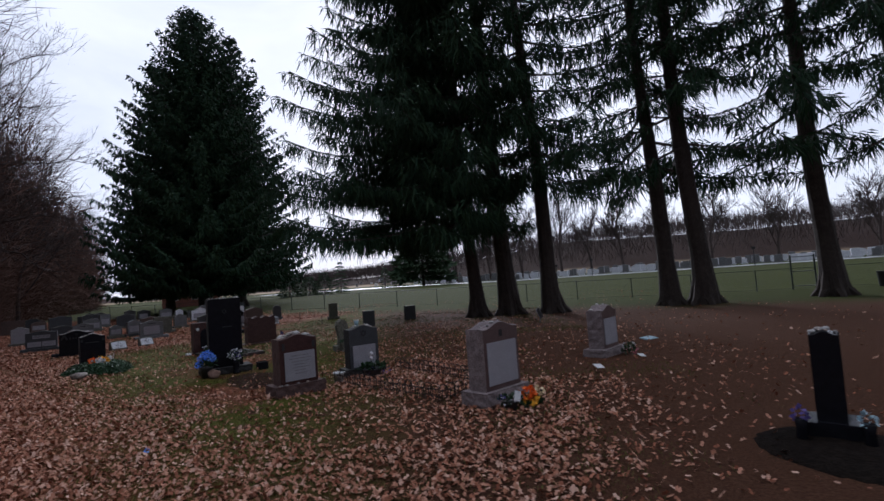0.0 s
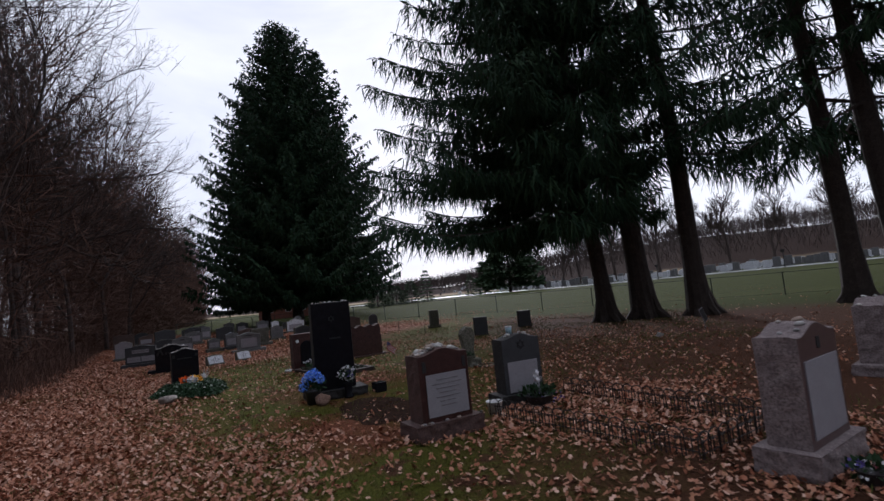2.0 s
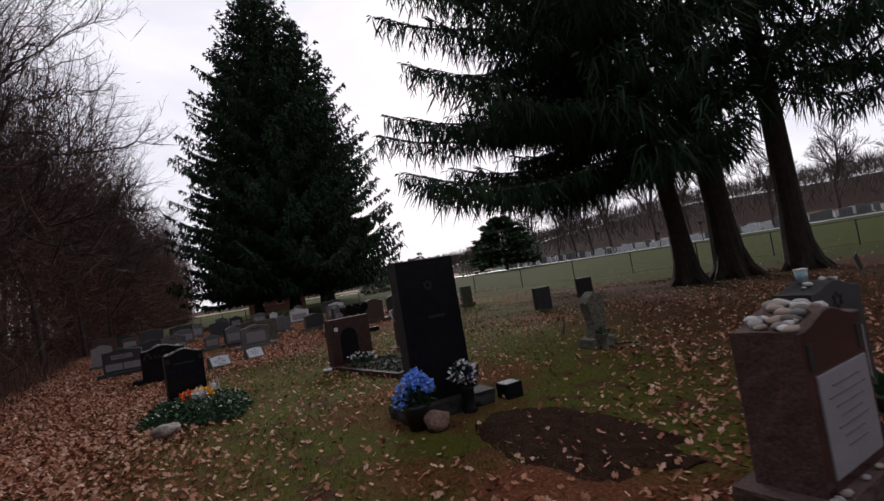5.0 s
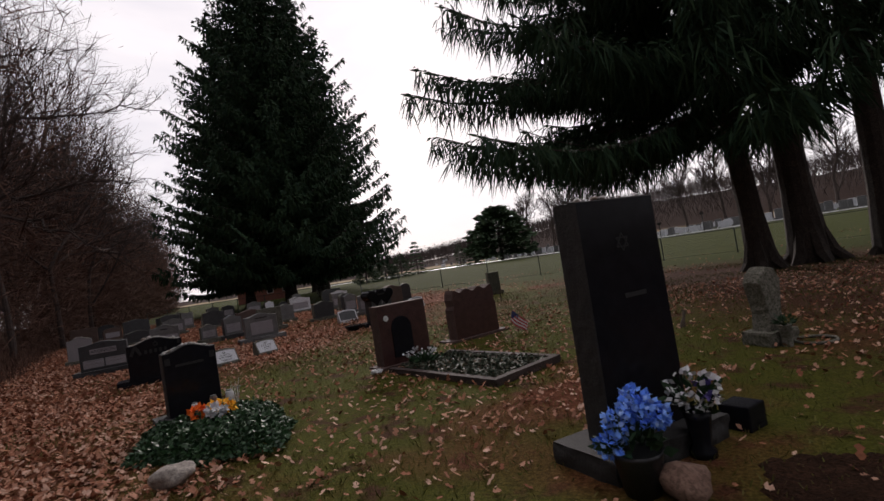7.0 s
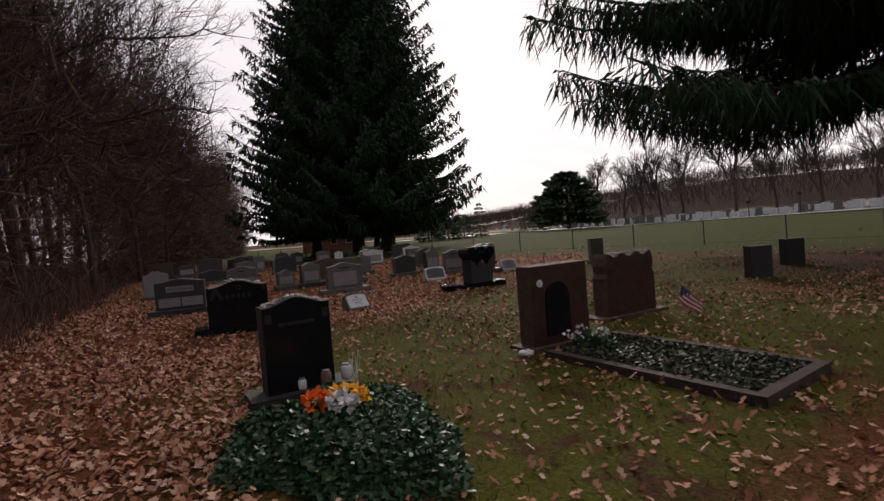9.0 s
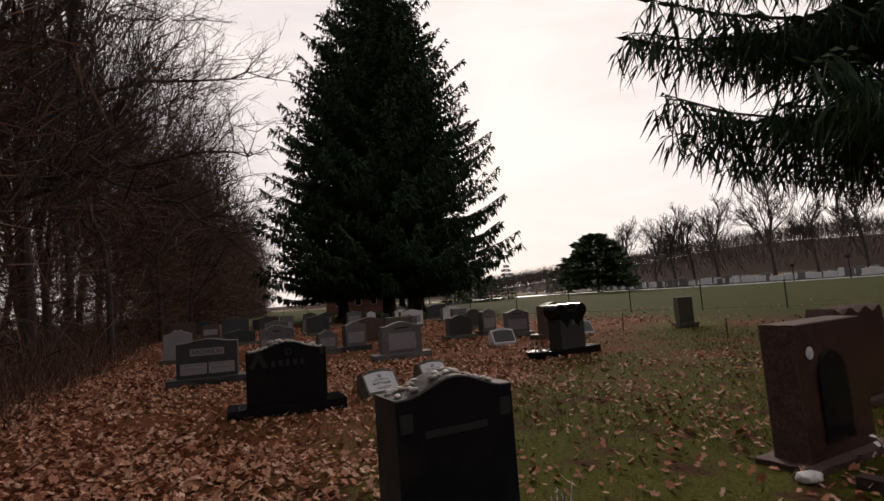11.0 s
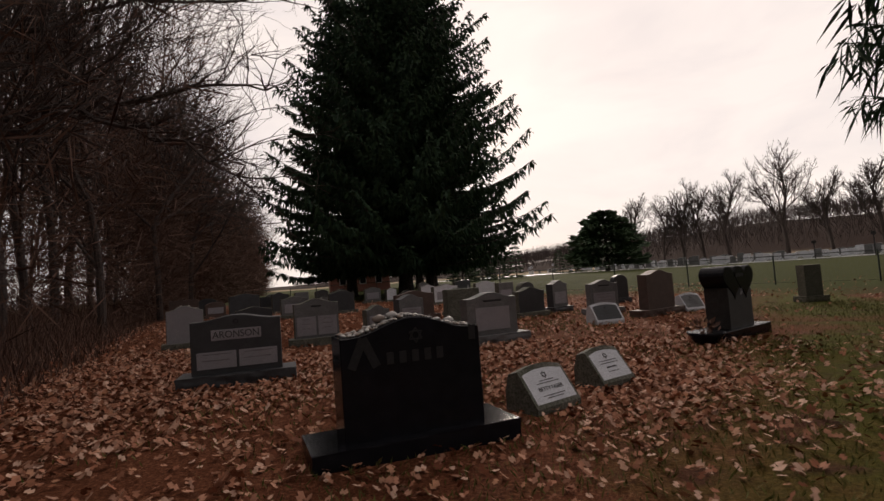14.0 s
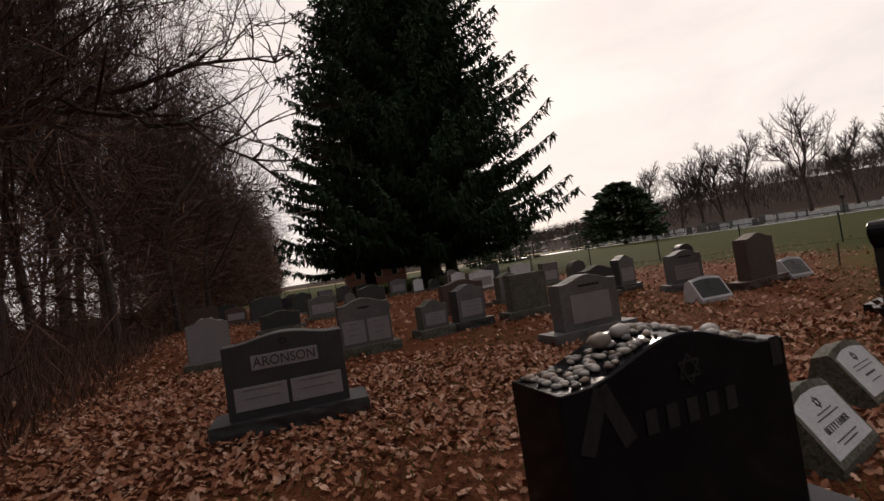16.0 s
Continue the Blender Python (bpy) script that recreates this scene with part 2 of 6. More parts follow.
EARTH = surface("bare_earth", (0.022, 0.011, 0.007), (0.060, 0.030, 0.018), 7, 0.95, 45, 1.0, 0.03, spec=0.04)
MULCH = surface("black_mulch", (0.008, 0.006, 0.005), (0.025, 0.018, 0.014), 14, 0.95, 40, 1.0, 0.03, spec=0.04)
BRICK = surface("red_brick", (0.20, 0.075, 0.055), (0.30, 0.12, 0.09), 4, 0.9, 20, 0.4, 0.02)
ROOF = surface("grey_shingle", (0.06, 0.06, 0.065), (0.10, 0.10, 0.105), 4, 0.9, 20, 0.4, 0.02)
TIMBER = surface("weathered_timber", (0.10, 0.075, 0.055), (0.18, 0.14, 0.11), 6, 0.9, 40, 0.5, 0.005)
FLAG_RED = surface("faded_red_cloth", (0.42, 0.06, 0.07), (0.50, 0.09, 0.10), 10, 0.9)
FLAG_WHITE = surface("white_cloth", (0.68, 0.66, 0.66), (0.75, 0.73, 0.73), 10, 0.9)
FLAG_BLUE = surface("navy_cloth", (0.03, 0.04, 0.14), (0.05, 0.06, 0.18), 10, 0.9)
ROCK = surface("field_stone", (0.20, 0.17, 0.15), (0.36, 0.32, 0.28), 7, 0.9, 40, 0.6, 0.012)
ROCK_BROWN = surface("brown_field_stone", (0.15, 0.085, 0.06), (0.26, 0.16, 0.12), 7, 0.9, 40, 0.6, 0.012)
ROAD = surface("wet_asphalt", (0.14, 0.15, 0.17), (0.20, 0.21, 0.23), 1, 0.35, 20, 0.2, 0.01)


# ---- building blocks ----
def mesh_of(name, verts, faces, mat):
    me = bpy.data.meshes.new(name)
    me.from_pydata(verts, [], faces)
    me.materials.append(mat)
    return me


def done(bm, name, mat, smooth=False):
    bmesh.ops.recalc_face_normals(bm, faces=bm.faces)
    me = bpy.data.meshes.new(name)
    bm.to_mesh(me)
    bm.free()
    me.materials.append(mat)
    if smooth:
        me.polygons.foreach_set("use_smooth", [True] * len(me.polygons))
    return me


def part(name, bm, mat, parent, label="", smooth=False):
    """One mesh object under a thing or a part, from a bmesh or from mesh data that is shared."""
    me = bm if isinstance(bm, bpy.types.Mesh) else done(bm, name, mat, smooth)
    ob = new(name, me)
    ob.parent = parent
    if label:
        ob["label"] = label
    return ob


def thing(name, x, y, yaw, label, category, group="", z=0.0):
    ob = new(name)
    ob.empty_display_size = 0.1
    ob.matrix_world = pose(x, y, z, 0, 0, yaw)
    return tagged(ob, label, category, group)


def stuff(name, me, label, category, kind="stuff"):
    return tagged(new(name, me), label, category, "", kind)


def block(bm, cx, cy, cz, sx, sy, sz, bev=0.006, tilt=None):
    r = bmesh.ops.create_cube(bm, size=1.0)
    bmesh.ops.scale(bm, vec=(sx, sy, sz), verts=r["verts"])
    if bev:
        edges = list({e for v in r["verts"] for e in v.link_edges})
        vs = bmesh.ops.bevel(bm, geom=edges, offset=bev, segments=2, affect="EDGES", profile=0.6)["verts"]
        vs = list({v for v in vs} | {v for v in r["verts"] if v.is_valid})
    else:
        vs = r["verts"]
    m = Matrix.Translation((cx, cy, cz)) @ (tilt or Matrix())
    bmesh.ops.transform(bm, matrix=m, verts=vs)
    return vs


def boxed(cx, cy, cz, sx, sy, sz, bev=0.006, tilt=None):
    bm = bmesh.new()
    block(bm, cx, cy, cz, sx, sy, sz, bev, tilt)
    return bm


def rough_block(cx, cy, z0, sx, sy, sz, amp=0.012, seed=0):
    """A pitched-faced block: finely cut and knocked uneven on its sides, flat on top."""
    bm = boxed(cx, cy, z0 + sz / 2, sx, sy, sz, 0)
    cuts = max(3, int(max(sx, sy) / 0.09))
    bmesh.ops.subdivide_edges(bm, edges=bm.edges[:], cuts=min(cuts, 14), use_grid_fill=True)
    for v in bm.verts:
        n = noise.noise_vector(Vector((v.co.x * 9 + seed, v.co.y * 9, v.co.z * 12)))
        k = 0.25 if v.co.z > z0 + sz - 0.002 else 1.0
        v.co += Vector((n.x, n.y, n.z * 0.3)) * amp * k * 2
        v.co.z = max(v.co.z, 0.0)
    return bm


def serp(w, h, rise=0.09, n=16):
    """A serpentine top: level shoulders that swell to the middle."""
    top = [(w / 2 - w * i / n, h - rise + rise * (0.5 - 0.5 * math.cos(2 * math.pi * min(1, max(0, (i / n - 0.06) / 0.88))))) for i in range(n + 1)]
    return [(-w / 2, 0), (w / 2, 0)] + top


def straight(w, h, taper=0.0):
    return [(-w / 2, 0), (w / 2, 0), (w / 2 - taper, h), (-w / 2 + taper, h)]


def arch(w, h, rise=0.2, n=14):
    return [(-w / 2, 0), (w / 2, 0)] + [(w / 2 * math.cos(math.pi * i / n), h - rise + rise * math.sin(math.pi * i / n)) for i in range(n + 1)]


def scroll(w, h, n=10):
    """Low shoulders and a broad raised scroll with a wavy top."""
    s = w * 0.44
    top = [(s - 2 * s * i / (2 * n), h - 0.035 + 0.03 * math.cos(i / n * 3 * math.pi)) for i in range(2 * n + 1)]
    return [(-w / 2, 0), (w / 2, 0), (w / 2, h * 0.60), (w / 2 - 0.03, h * 0.66), (s + 0.03, h * 0.68), (s + 0.05, h * 0.8), (s + 0.03, h * 0.92)] + top + [(-s - 0.03, h * 0.92), (-s - 0.05, h * 0.8), (-s - 0.03, h * 0.68), (-w / 2 + 0.03, h * 0.66), (-w / 2, h * 0.60)]


def resample(prof, step):
    out = []
    for i, a in enumerate(prof):
        b = prof[(i + 1) % len(prof)]
        n = max(1, int(math.hypot(b[0] - a[0], b[1] - a[1]) / step))
        out += [(a[0] + (b[0] - a[0]) * k / n, a[1] + (b[1] - a[1]) * k / n) for k in range(n)]
    return out


def tablet(prof, depth, rough=0.0, bev=0.007, seed=0):
    """An upright slab with this outline: flat front and back with eased edges, sides smooth or pitched."""
    pts = resample(prof, 0.045 if rough else 0.12)
    n = len(pts)
    cz = sum(p[1] for p in pts) / n
    rows = [(-depth / 2, bev), (-depth / 2 + bev, 0)] + [(-depth / 2 + depth * k / 5, -1) for k in range(1, 5)] + [(depth / 2 - bev, 0), (depth / 2, bev)]
    if not rough:
        rows = [r for r in rows if r[1] >= 0]
    verts, faces = [], []
    for j, (y, inset) in enumerate(rows):
        for x, z in pts:
            d = Vector((x, z - cz))
            d = d / max(d.length, 0.01)
            k = -inset if inset >= 0 else rough * (0.35 + 0.9 * noise.noise(Vector((x * 11 + seed, y * 14, z * 11))))
            verts.append((x + d.x * k, y, max(0.0, z + d.y * k if z > 0.001 else 0.0)))
    for j in range(len(rows) - 1):
        for i in range(n):
            a, b = j * n + i, j * n + (i + 1) % n
            faces.append((a, b, b + n, a + n))
    faces.append(tuple(range(n - 1, -1, -1)))
    faces.append(tuple((len(rows) - 1) * n + i for i in range(n)))
    return verts, faces


def lettering(text, size, depth=0.004):
    cu = bpy.data.curves.new("letters", "FONT")
    cu.body, cu.size, cu.extrude, cu.align_x, cu.align_y = text, size, depth, "CENTER", "CENTER"
    ob = bpy.data.objects.new("letters", cu)
    scene.collection.objects.link(ob)
    bpy.context.view_layer.update()
    me = bpy.data.meshes.new_from_object(ob.evaluated_get(bpy.context.evaluated_depsgraph_get()))
    bpy.data.objects.remove(ob)
    bpy.data.curves.remove(cu)
    return me


def tube(acc, pts, radii, sides=5):
    """Adds a tapered tube along points to the lists (verts, faces)."""
    verts, faces = acc
    base = len(verts)
    for i, p in enumerate(pts):
        a = pts[min(i + 1, len(pts) - 1)] - pts[max(i - 1, 0)]
        a = a.normalized() if a.length > 1e-6 else Vector((0, 0, 1))
        u = a.orthogonal().normalized()
        v = a.cross(u)
        for k in range(sides):
            t = 2 * math.pi * k / sides
            verts.append(p + (u * math.cos(t) + v * math.sin(t)) * radii[i])
    for i in range(len(pts) - 1):
        for k in range(sides):
            a, b = base + i * sides + k, base + i * sides + (k + 1) % sides
            faces.append((a, b, b + sides, a + sides))


def kites(origins, axes, lengths, widths, rng, sag=None):
    """Many narrow four-sided leaves or sprays, each from its origin along its axis."""
    n = len(origins)
    side = np.cross(axes, rng.normal(size=(n, 3)))
    side /= np.maximum(np.linalg.norm(side, axis=1, keepdims=True), 1e-6)
    L, W = lengths[:, None], widths[:, None]
    mid = origins + axes * L * 0.4
    tip = origins + axes * L
    if sag is not None:
        tip = tip - np.array([0, 0, 1.0]) * sag[:, None]
    v = np.stack([origins, mid + side * W, tip, mid - side * W], axis=1).reshape(-1, 3)
    f = np.arange(n * 4).reshape(-1, 4)
    return v, f


def mesh_np(name, v, f, mat):
    me = bpy.data.meshes.new(name)
    k = f.shape[1]
    me.vertices.add(len(v))
    me.vertices.foreach_set("co", np.asarray(v, np.float32).ravel())
    me.loops.add(f.size)
    me.loops.foreach_set("vertex_index", np.asarray(f, np.int32).ravel())
    me.polygons.add(len(f))
    me.polygons.foreach_set("loop_start", np.arange(0, f.size, k, dtype=np.int32))
    me.update(calc_edges=True)
    me.materials.append(mat)
    return me


# ---- the lie of the land ----
def along(x, y):
    return 0.5 * x + 0.86 * y


def land(x, y):
    s = along(x, y)
    z = 0.14 * math.exp(-((x - 0.5) ** 2 + (y + 1.0) ** 2) / 9.0)
    z += 0.03 * noise.noise(Vector((x * 0.35, y * 0.35, 0))) - 0.013 * max(-18.0, min(10.0, x)) - 0.09
    if s > 32:
        z += 0.0085 * (s - 32) * min(1.0, (s - 32) / 25)
    if s > 155:
        r = (s - 155)
        z += 19.0 * (1 - math.exp(-r / 45)) * (0.75 + 0.35 * noise.noise(Vector((x * 0.006, y * 0.006, 3)))) * min(1.0, max(0.30, (x + 110) / 170))
    return z


WOOD_EDGE = ((-60, -9.5), (-8, -11.5), (0, -12.2), (8, -13.8), (15.6, -17.9), (23.7, -25.0), (33, -33.5), (51, -47.0), (78, -65.0), (140, -103.0), (300, -195.0))


def wood_edge(y):
    for (y0, x0), (y1, x1) in zip(WOOD_EDGE, WOOD_EDGE[1:]):
        if y <= y1:
            return x0 + (x1 - x0) * (y - y0) / (y1 - y0)
    return WOOD_EDGE[-1][1]


def build_ground():
    # fine where the walk goes, coarse towards the horizon
    def axis(centre):
        steps = [0.0]
        d = 0.45
        while steps[-1] < 1500:
            steps.append(steps[-1] + d)
            if steps[-1] > 26:
                d *= 1.16
        return [centre - s for s in reversed(steps[1:])] + [centre + s for s in steps]
    xs, ys = axis(-7.0), axis(14.0)
    verts = [(x, y, land(x, y)) for y in ys for x in xs]
    n = len(xs)
    faces = [(j * n + i, j * n + i + 1, (j + 1) * n + i + 1, (j + 1) * n + i) for j in range(len(ys) - 1) for i in range(n - 1)]
    me = mesh_of("ground", verts, faces, GROUND)
    me.polygons.foreach_set("use_smooth", [True] * len(me.polygons))
    tagged(new("ground", me), "leaf-strewn cemetery ground, thin grass and bare soil", "ground", "", "structure")


build_ground()


# ---- gravestones ----
def foot(lx, ly, rx, ry, depth):
    """The middle and the turn of a block whose front foot runs between these two corners."""
    yaw = math.atan2(ry - ly, rx - lx)
    return (lx + rx) / 2 - math.sin(yaw) * depth / 2, (ly + ry) / 2 + math.cos(yaw) * depth / 2, math.degrees(yaw)


def bars(parent, cx, cz, w, lines, y, mat, height=0.018, gap=0.042, name="inscription_line", seed=0):
    r = random.Random(seed)
    for i in range(lines):
        lw = w * r.uniform(0.45, 0.95)
        part(name, boxed(cx + r.uniform(-0.01, 0.01), y, cz - i * gap, lw, 0.004, height, 0), mat, parent)


def star(parent, cx, cz, size, y, mat):
    bm = bmesh.new()
    for k in range(2):
        pts = [Vector((cx + size * math.cos(math.pi / 2 + k * math.pi + i * 2 * math.pi / 3), y, cz + size * math.sin(math.pi / 2 + k * math.pi + i * 2 * math.pi / 3))) for i in range(3)]
        for i in range(3):
            a, b = pts[i], pts[(i + 1) % 3]
            d = (b - a)
            m = (a + b) / 2
            block(bm, m.x, m.y - 0.001 * k, m.z, d.length, 0.004, size * 0.16, 0, Matrix.Rotation(-math.atan2(d.z, d.x), 4, "Y"))
    part("star_emblem", bm, mat, parent)


def gravestone(x, y, yaw, w, h, depth, prof, face, side, label, base=None, panels=(), emblem=None, lines=None, rough=0.012, lean=0.0, group="", seed=1):
    """base: width, depth, height. panels: (cx, cz, width, height, lines). The front looks along local -y."""
    g = thing("gravestone", x, y, yaw, label, "gravestone", group, land(x, y) - 0.01)
    bh = 0.0
    if base:
        bh = base[2]
        part("base", rough_block(0, 0, 0, base[0], base[1], bh, 0.010 if rough else 0.003, seed), side, g)
    v, f = tablet(prof, depth, rough, seed=seed)
    v = [(a, b + lean * c, c + bh) for a, b, c in v]
    me = mesh_of("tablet", v, f, side)
    me.materials.append(face)
    me.polygons[len(f) - 2].material_index = 1
    me.polygons[len(f) - 1].material_index = 1
    t = part("tablet", me, face, g)
    front = -depth / 2
    for cx, cz, pw, ph, n in panels:
        p = part("inscription_panel", boxed(cx, front - 0.004, bh + cz, pw, 0.012, ph, 0.003), PANEL, t, "pale frosted inscription panel")
        if n:
            bars(p, cx, bh + cz + ph * 0.36, pw * 0.8, n, front - 0.0125, LETTER_SOFT, 0.010, ph * 0.72 / max(n, 2), seed=seed)
    if emblem:
        star(t, emblem[0], bh + emblem[1], emblem[2], front - 0.003, LETTER_PALE)
    if lines:
        bars(t, lines[0], bh + lines[1], lines[2], lines[3], front - 0.003, LETTER_PALE, 0.03, 0.075, seed=seed)
    return g, bh


PEBBLES = []
for k in range(5):
    bm = bmesh.new()
    bmesh.ops.create_icosphere(bm, subdivisions=2, radius=1.0)
    for v in bm.verts:
        v.co *= 1 + 0.22 * noise.noise(v.co * 1.3 + Vector((k * 7, 0, 0)))
        v.co = Vector((v.co.x * 1.25, v.co.y * 0.95, v.co.z * 0.62))
    PEBBLES.append(done(bm, "pebble", PEBBLE, True))


def pebbles(g, prof, bh, depth, count, seed, size=0.026, spread=1.0, group="pebbles on a gravestone"):
    """Visitors' stones set along the top of a tablet."""
    r = random.Random(seed)
    top = [p for p in prof if p[1] > 0.01]
    xs = [p[0] for p in top]
    lo, hi = min(xs) + 0.03, max(xs) - 0.03

    def height(x):
        best = 0.0
        for i, a in enumerate(top):
            b = top[(i + 1) % len(top)]
            if abs(a[0] - b[0]) > 1e-4 and min(a[0], b[0]) <= x <= max(a[0], b[0]):
                best = max(best, a[1] + (b[1] - a[1]) * (x - a[0]) / (b[0] - a[0]))
        return best
    for i in range(count):
        x = (lo + hi) / 2 + (r.random() - 0.5) * (hi - lo) * spread
        yy = (r.random() - 0.5) * (depth - 0.06)
        s = size * r.uniform(0.7, 1.35)
        ob = new("pebble", PEBBLES[i % 5])
        ob.matrix_world = g.matrix_world @ pose(x, yy, bh + height(x) + s * 0.52, r.uniform(-12, 12), r.uniform(-12, 12), r.uniform(0, 360)) @ Matrix.Scale(s, 4)
        tagged(ob, "small rounded visitor's stone on top of a gravestone", "pebble", group)


def blossom(petals, rng, n, centre, spread, length, mat_name_mat, name, parent, label=""):
    """A cluster of small petals round a centre."""
    d = rng.normal(size=(n, 3))
    d /= np.linalg.norm(d, axis=1, keepdims=True)
    o = np.array(centre) + d * np.array(spread) * rng.uniform(0.75, 1.0, (n, 1))
    ax = d + rng.normal(size=(n, 3)) * 0.7
    ax /= np.linalg.norm(ax, axis=1, keepdims=True)
    v, f = kites(o, ax, rng.uniform(0.7, 1.2, n) * length, rng.uniform(0.35, 0.55, n) * length, rng)
    return part(name, mesh_np(name, v, f, mat_name_mat), mat_name_mat, parent, label)


def greens(rng, n, centre, spread, length, parent, name="foliage", mat=None):
    d = rng.normal(size=(n, 3))
    d /= np.linalg.norm(d, axis=1, keepdims=True)
    o = np.array(centre) + d * np.array(spread) * rng.uniform(0.3, 1.0, (n, 1))
    o[:, 2] = np.maximum(o[:, 2], 0.01)
    ax = d * 0.6 + np.array([0, 0, 0.5]) + rng.normal(size=(n, 3)) * 0.4
    ax /= np.linalg.norm(ax, axis=1, keepdims=True)
    v, f = kites(o, ax, rng.uniform(0.7, 1.2, n) * length, rng.uniform(0.2, 0.3, n) * length, rng)
    v[:, 2] = np.maximum(v[:, 2], 0.002)
    return part(name, mesh_np(name, v, f, mat or STEM), mat or STEM, parent)


def lathe(profile, sides=20):
    bm = bmesh.new()
    rings = [[bm.verts.new((r * math.cos(2 * math.pi * k / sides), r * math.sin(2 * math.pi * k / sides), z)) for k in range(sides)] for r, z in profile]
    for a, b in zip(rings, rings[1:]):
        for k in range(sides):
            bm.faces.new((a[k], a[(k + 1) % sides], b[(k + 1) % sides], b[k]))
    bm.faces.new(rings[0][::-1])
    bm.faces.new(rings[-1])
    return bm


def lump(x, y, r, squash, mat, label, name="rock", seed=0, z=0.0):
    bm = bmesh.new()
    bmesh.ops.create_icosphere(bm, subdivisions=3, radius=r)
    for v in bm.verts:
        v.co *= 1 + 0.35 * noise.noise(v.co / r * 1.2 + Vector((seed * 5.1, 0, 0)))
        v.co.z *= squash
    lo = min(v.co.z for v in bm.verts)
    ob = new(name, done(bm, name, mat, True))
    ob.matrix_world = pose(x, y, land(x, y) + z - lo - r * 0.12, 0, 0, seed * 40)
    return tagged(ob, label, name)


def stone_a():
    x, y, yaw = 3.80, 5.13, -36
    prof = serp(0.26, 0.92, 0.04)
    g, bh = gravestone(x, y, yaw, 0.26, 0.92, 0.24, prof, BLACK, BLACK, "narrow polished black granite monument with stones on top", (0.48, 0.44, 0.2), rough=0.0, seed=3)
    pebbles(g, prof, bh, 0.24, 9, 5)
    for sx in (-0.27, 0.27):
        v = thing("flower_vase", x + sx * 0.83 - 0.17, y - 0.26 - sx * 0.56, 0, "small dark blue glass memorial vase beside a black monument", "vase", "vases by the black monument", land(x, y))
        part("vessel", lathe([(0.045, 0), (0.055, 0.02), (0.05, 0.16), (0.06, 0.24), (0.05, 0.25), (0.042, 0.23), (0.04, 0.05)], 16), BLACK, v, smooth=True)
        r = np.random.default_rng(int(50 + sx * 100))
        blossom(None, r, 26, (0, 0, 0.29), (0.06, 0.06, 0.06), 0.05, CYAN if sx > 0 else VIOLET_PETAL, "blossom", v)
    bm = bmesh.new()
    bmesh.ops.create_grid(bm, x_segments=22, y_segments=22, size=1.0)
    for v in bm.verts:
        r = min(1.0, math.hypot(v.co.x, v.co.y))
        v.co.z = 0.05 * (1 - r ** 3) + 0.03 * noise.noise(v.co * 5) * (1 - r) - (0.03 if r >= 1 else 0)
        v.co.x *= 0.72
        v.co.y *= 0.9
    ob = new("mulch_bed", done(bm, "mulch_bed", MULCH, True))
    ob.matrix_world = pose(x - 0.15, y - 0.45, land(x, y) + 0.005, 0, 0, 20)
    tagged(ob, "dark mulched earth round a black monument", "grave bed")


def stone_b():
    x, y, yaw = foot(0.31, 6.96, 0.93, 7.60, 0.46)
    prof = serp(0.80, 0.98, 0.09)
    g, bh = gravestone(x, y, yaw, 0.80, 0.98, 0.34, prof, PINK_FACE, PINK, "pink-grey granite gravestone with rough sides and pale panel", (1.0, 0.5, 0.22),
                       panels=((0.0, 0.38, 0.67, 0.62, 0),), rough=0.018, seed=4)
    part("emblem", boxed(0, -0.172, bh + 0.81, 0.07, 0.006, 0.10, 0.002), LETTER_PALE, g)
    pebbles(g, prof, bh, 0.34, 6, 7, 0.03, 0.8)
    r = np.random.default_rng(4)
    q = thing("flower_arrangement", 0.90, 7.00, 20, "orange, yellow and cream artificial flowers on the ground", "flowers", "", land(1.12, 6.90))
    greens(r, 50, (0, 0, 0.05), (0.16, 0.14, 0.06), 0.12, q)
    blossom(None, r, 60, (-0.02, 0, 0.19), (0.085, 0.07, 0.07), 0.07, ORANGE_PETAL, "orange_bloom", q)
    blossom(None, r, 44, (0.0, -0.06, 0.08), (0.10, 0.05, 0.045), 0.07, YELLOW_PETAL, "yellow_bloom", q)
    blossom(None, r, 34, (0.17, 0.02, 0.20), (0.06, 0.05, 0.05), 0.06, CREAM_PETAL, "cream_bloom", q)
    part("bloom_eye", lathe([(0.018, 0.2), (0.022, 0.215), (0.012, 0.225)], 10), PLASTIC_BLACK, q).matrix_basis = pose(0.17, -0.045, 0.0)
    q = thing("flower_pot", 0.62, 6.90, 0, "dark pot of small white, pink and violet flowers", "flowers", "", land(0.82, 6.80))
    part("pot", lathe([(0.08, 0), (0.11, 0.10), (0.115, 0.12), (0.10, 0.115)], 18), PLASTIC_BLACK, q)
    greens(r, 60, (0, 0, 0.13), (0.17, 0.11, 0.05), 0.08, q)
    blossom(None, r, 36, (-0.02, -0.03, 0.14), (0.15, 0.09, 0.05), 0.035, WHITE_PETAL, "white_bloom", q)
    blossom(None, r, 22, (-0.12, 0, 0.17), (0.05, 0.05, 0.03), 0.035, VIOLET_PETAL, "violet_bloom", q)
    blossom(None, r, 22, (0.08, 0, 0.15), (0.05, 0.05, 0.03), 0.035, PINK_PETAL, "pink_bloom", q)
    c = new("greeting_card", done(boxed(0, 0, 0.07, 0.10, 0.004, 0.14, 0), "greeting_card", PLASTIC_WHITE))
    c.matrix_world = pose(0.70, 6.80, land(0.72, 6.80) + 0.13, -15, 18, 20)
    tagged(c, "white greeting card stuck among potted flowers", "card")


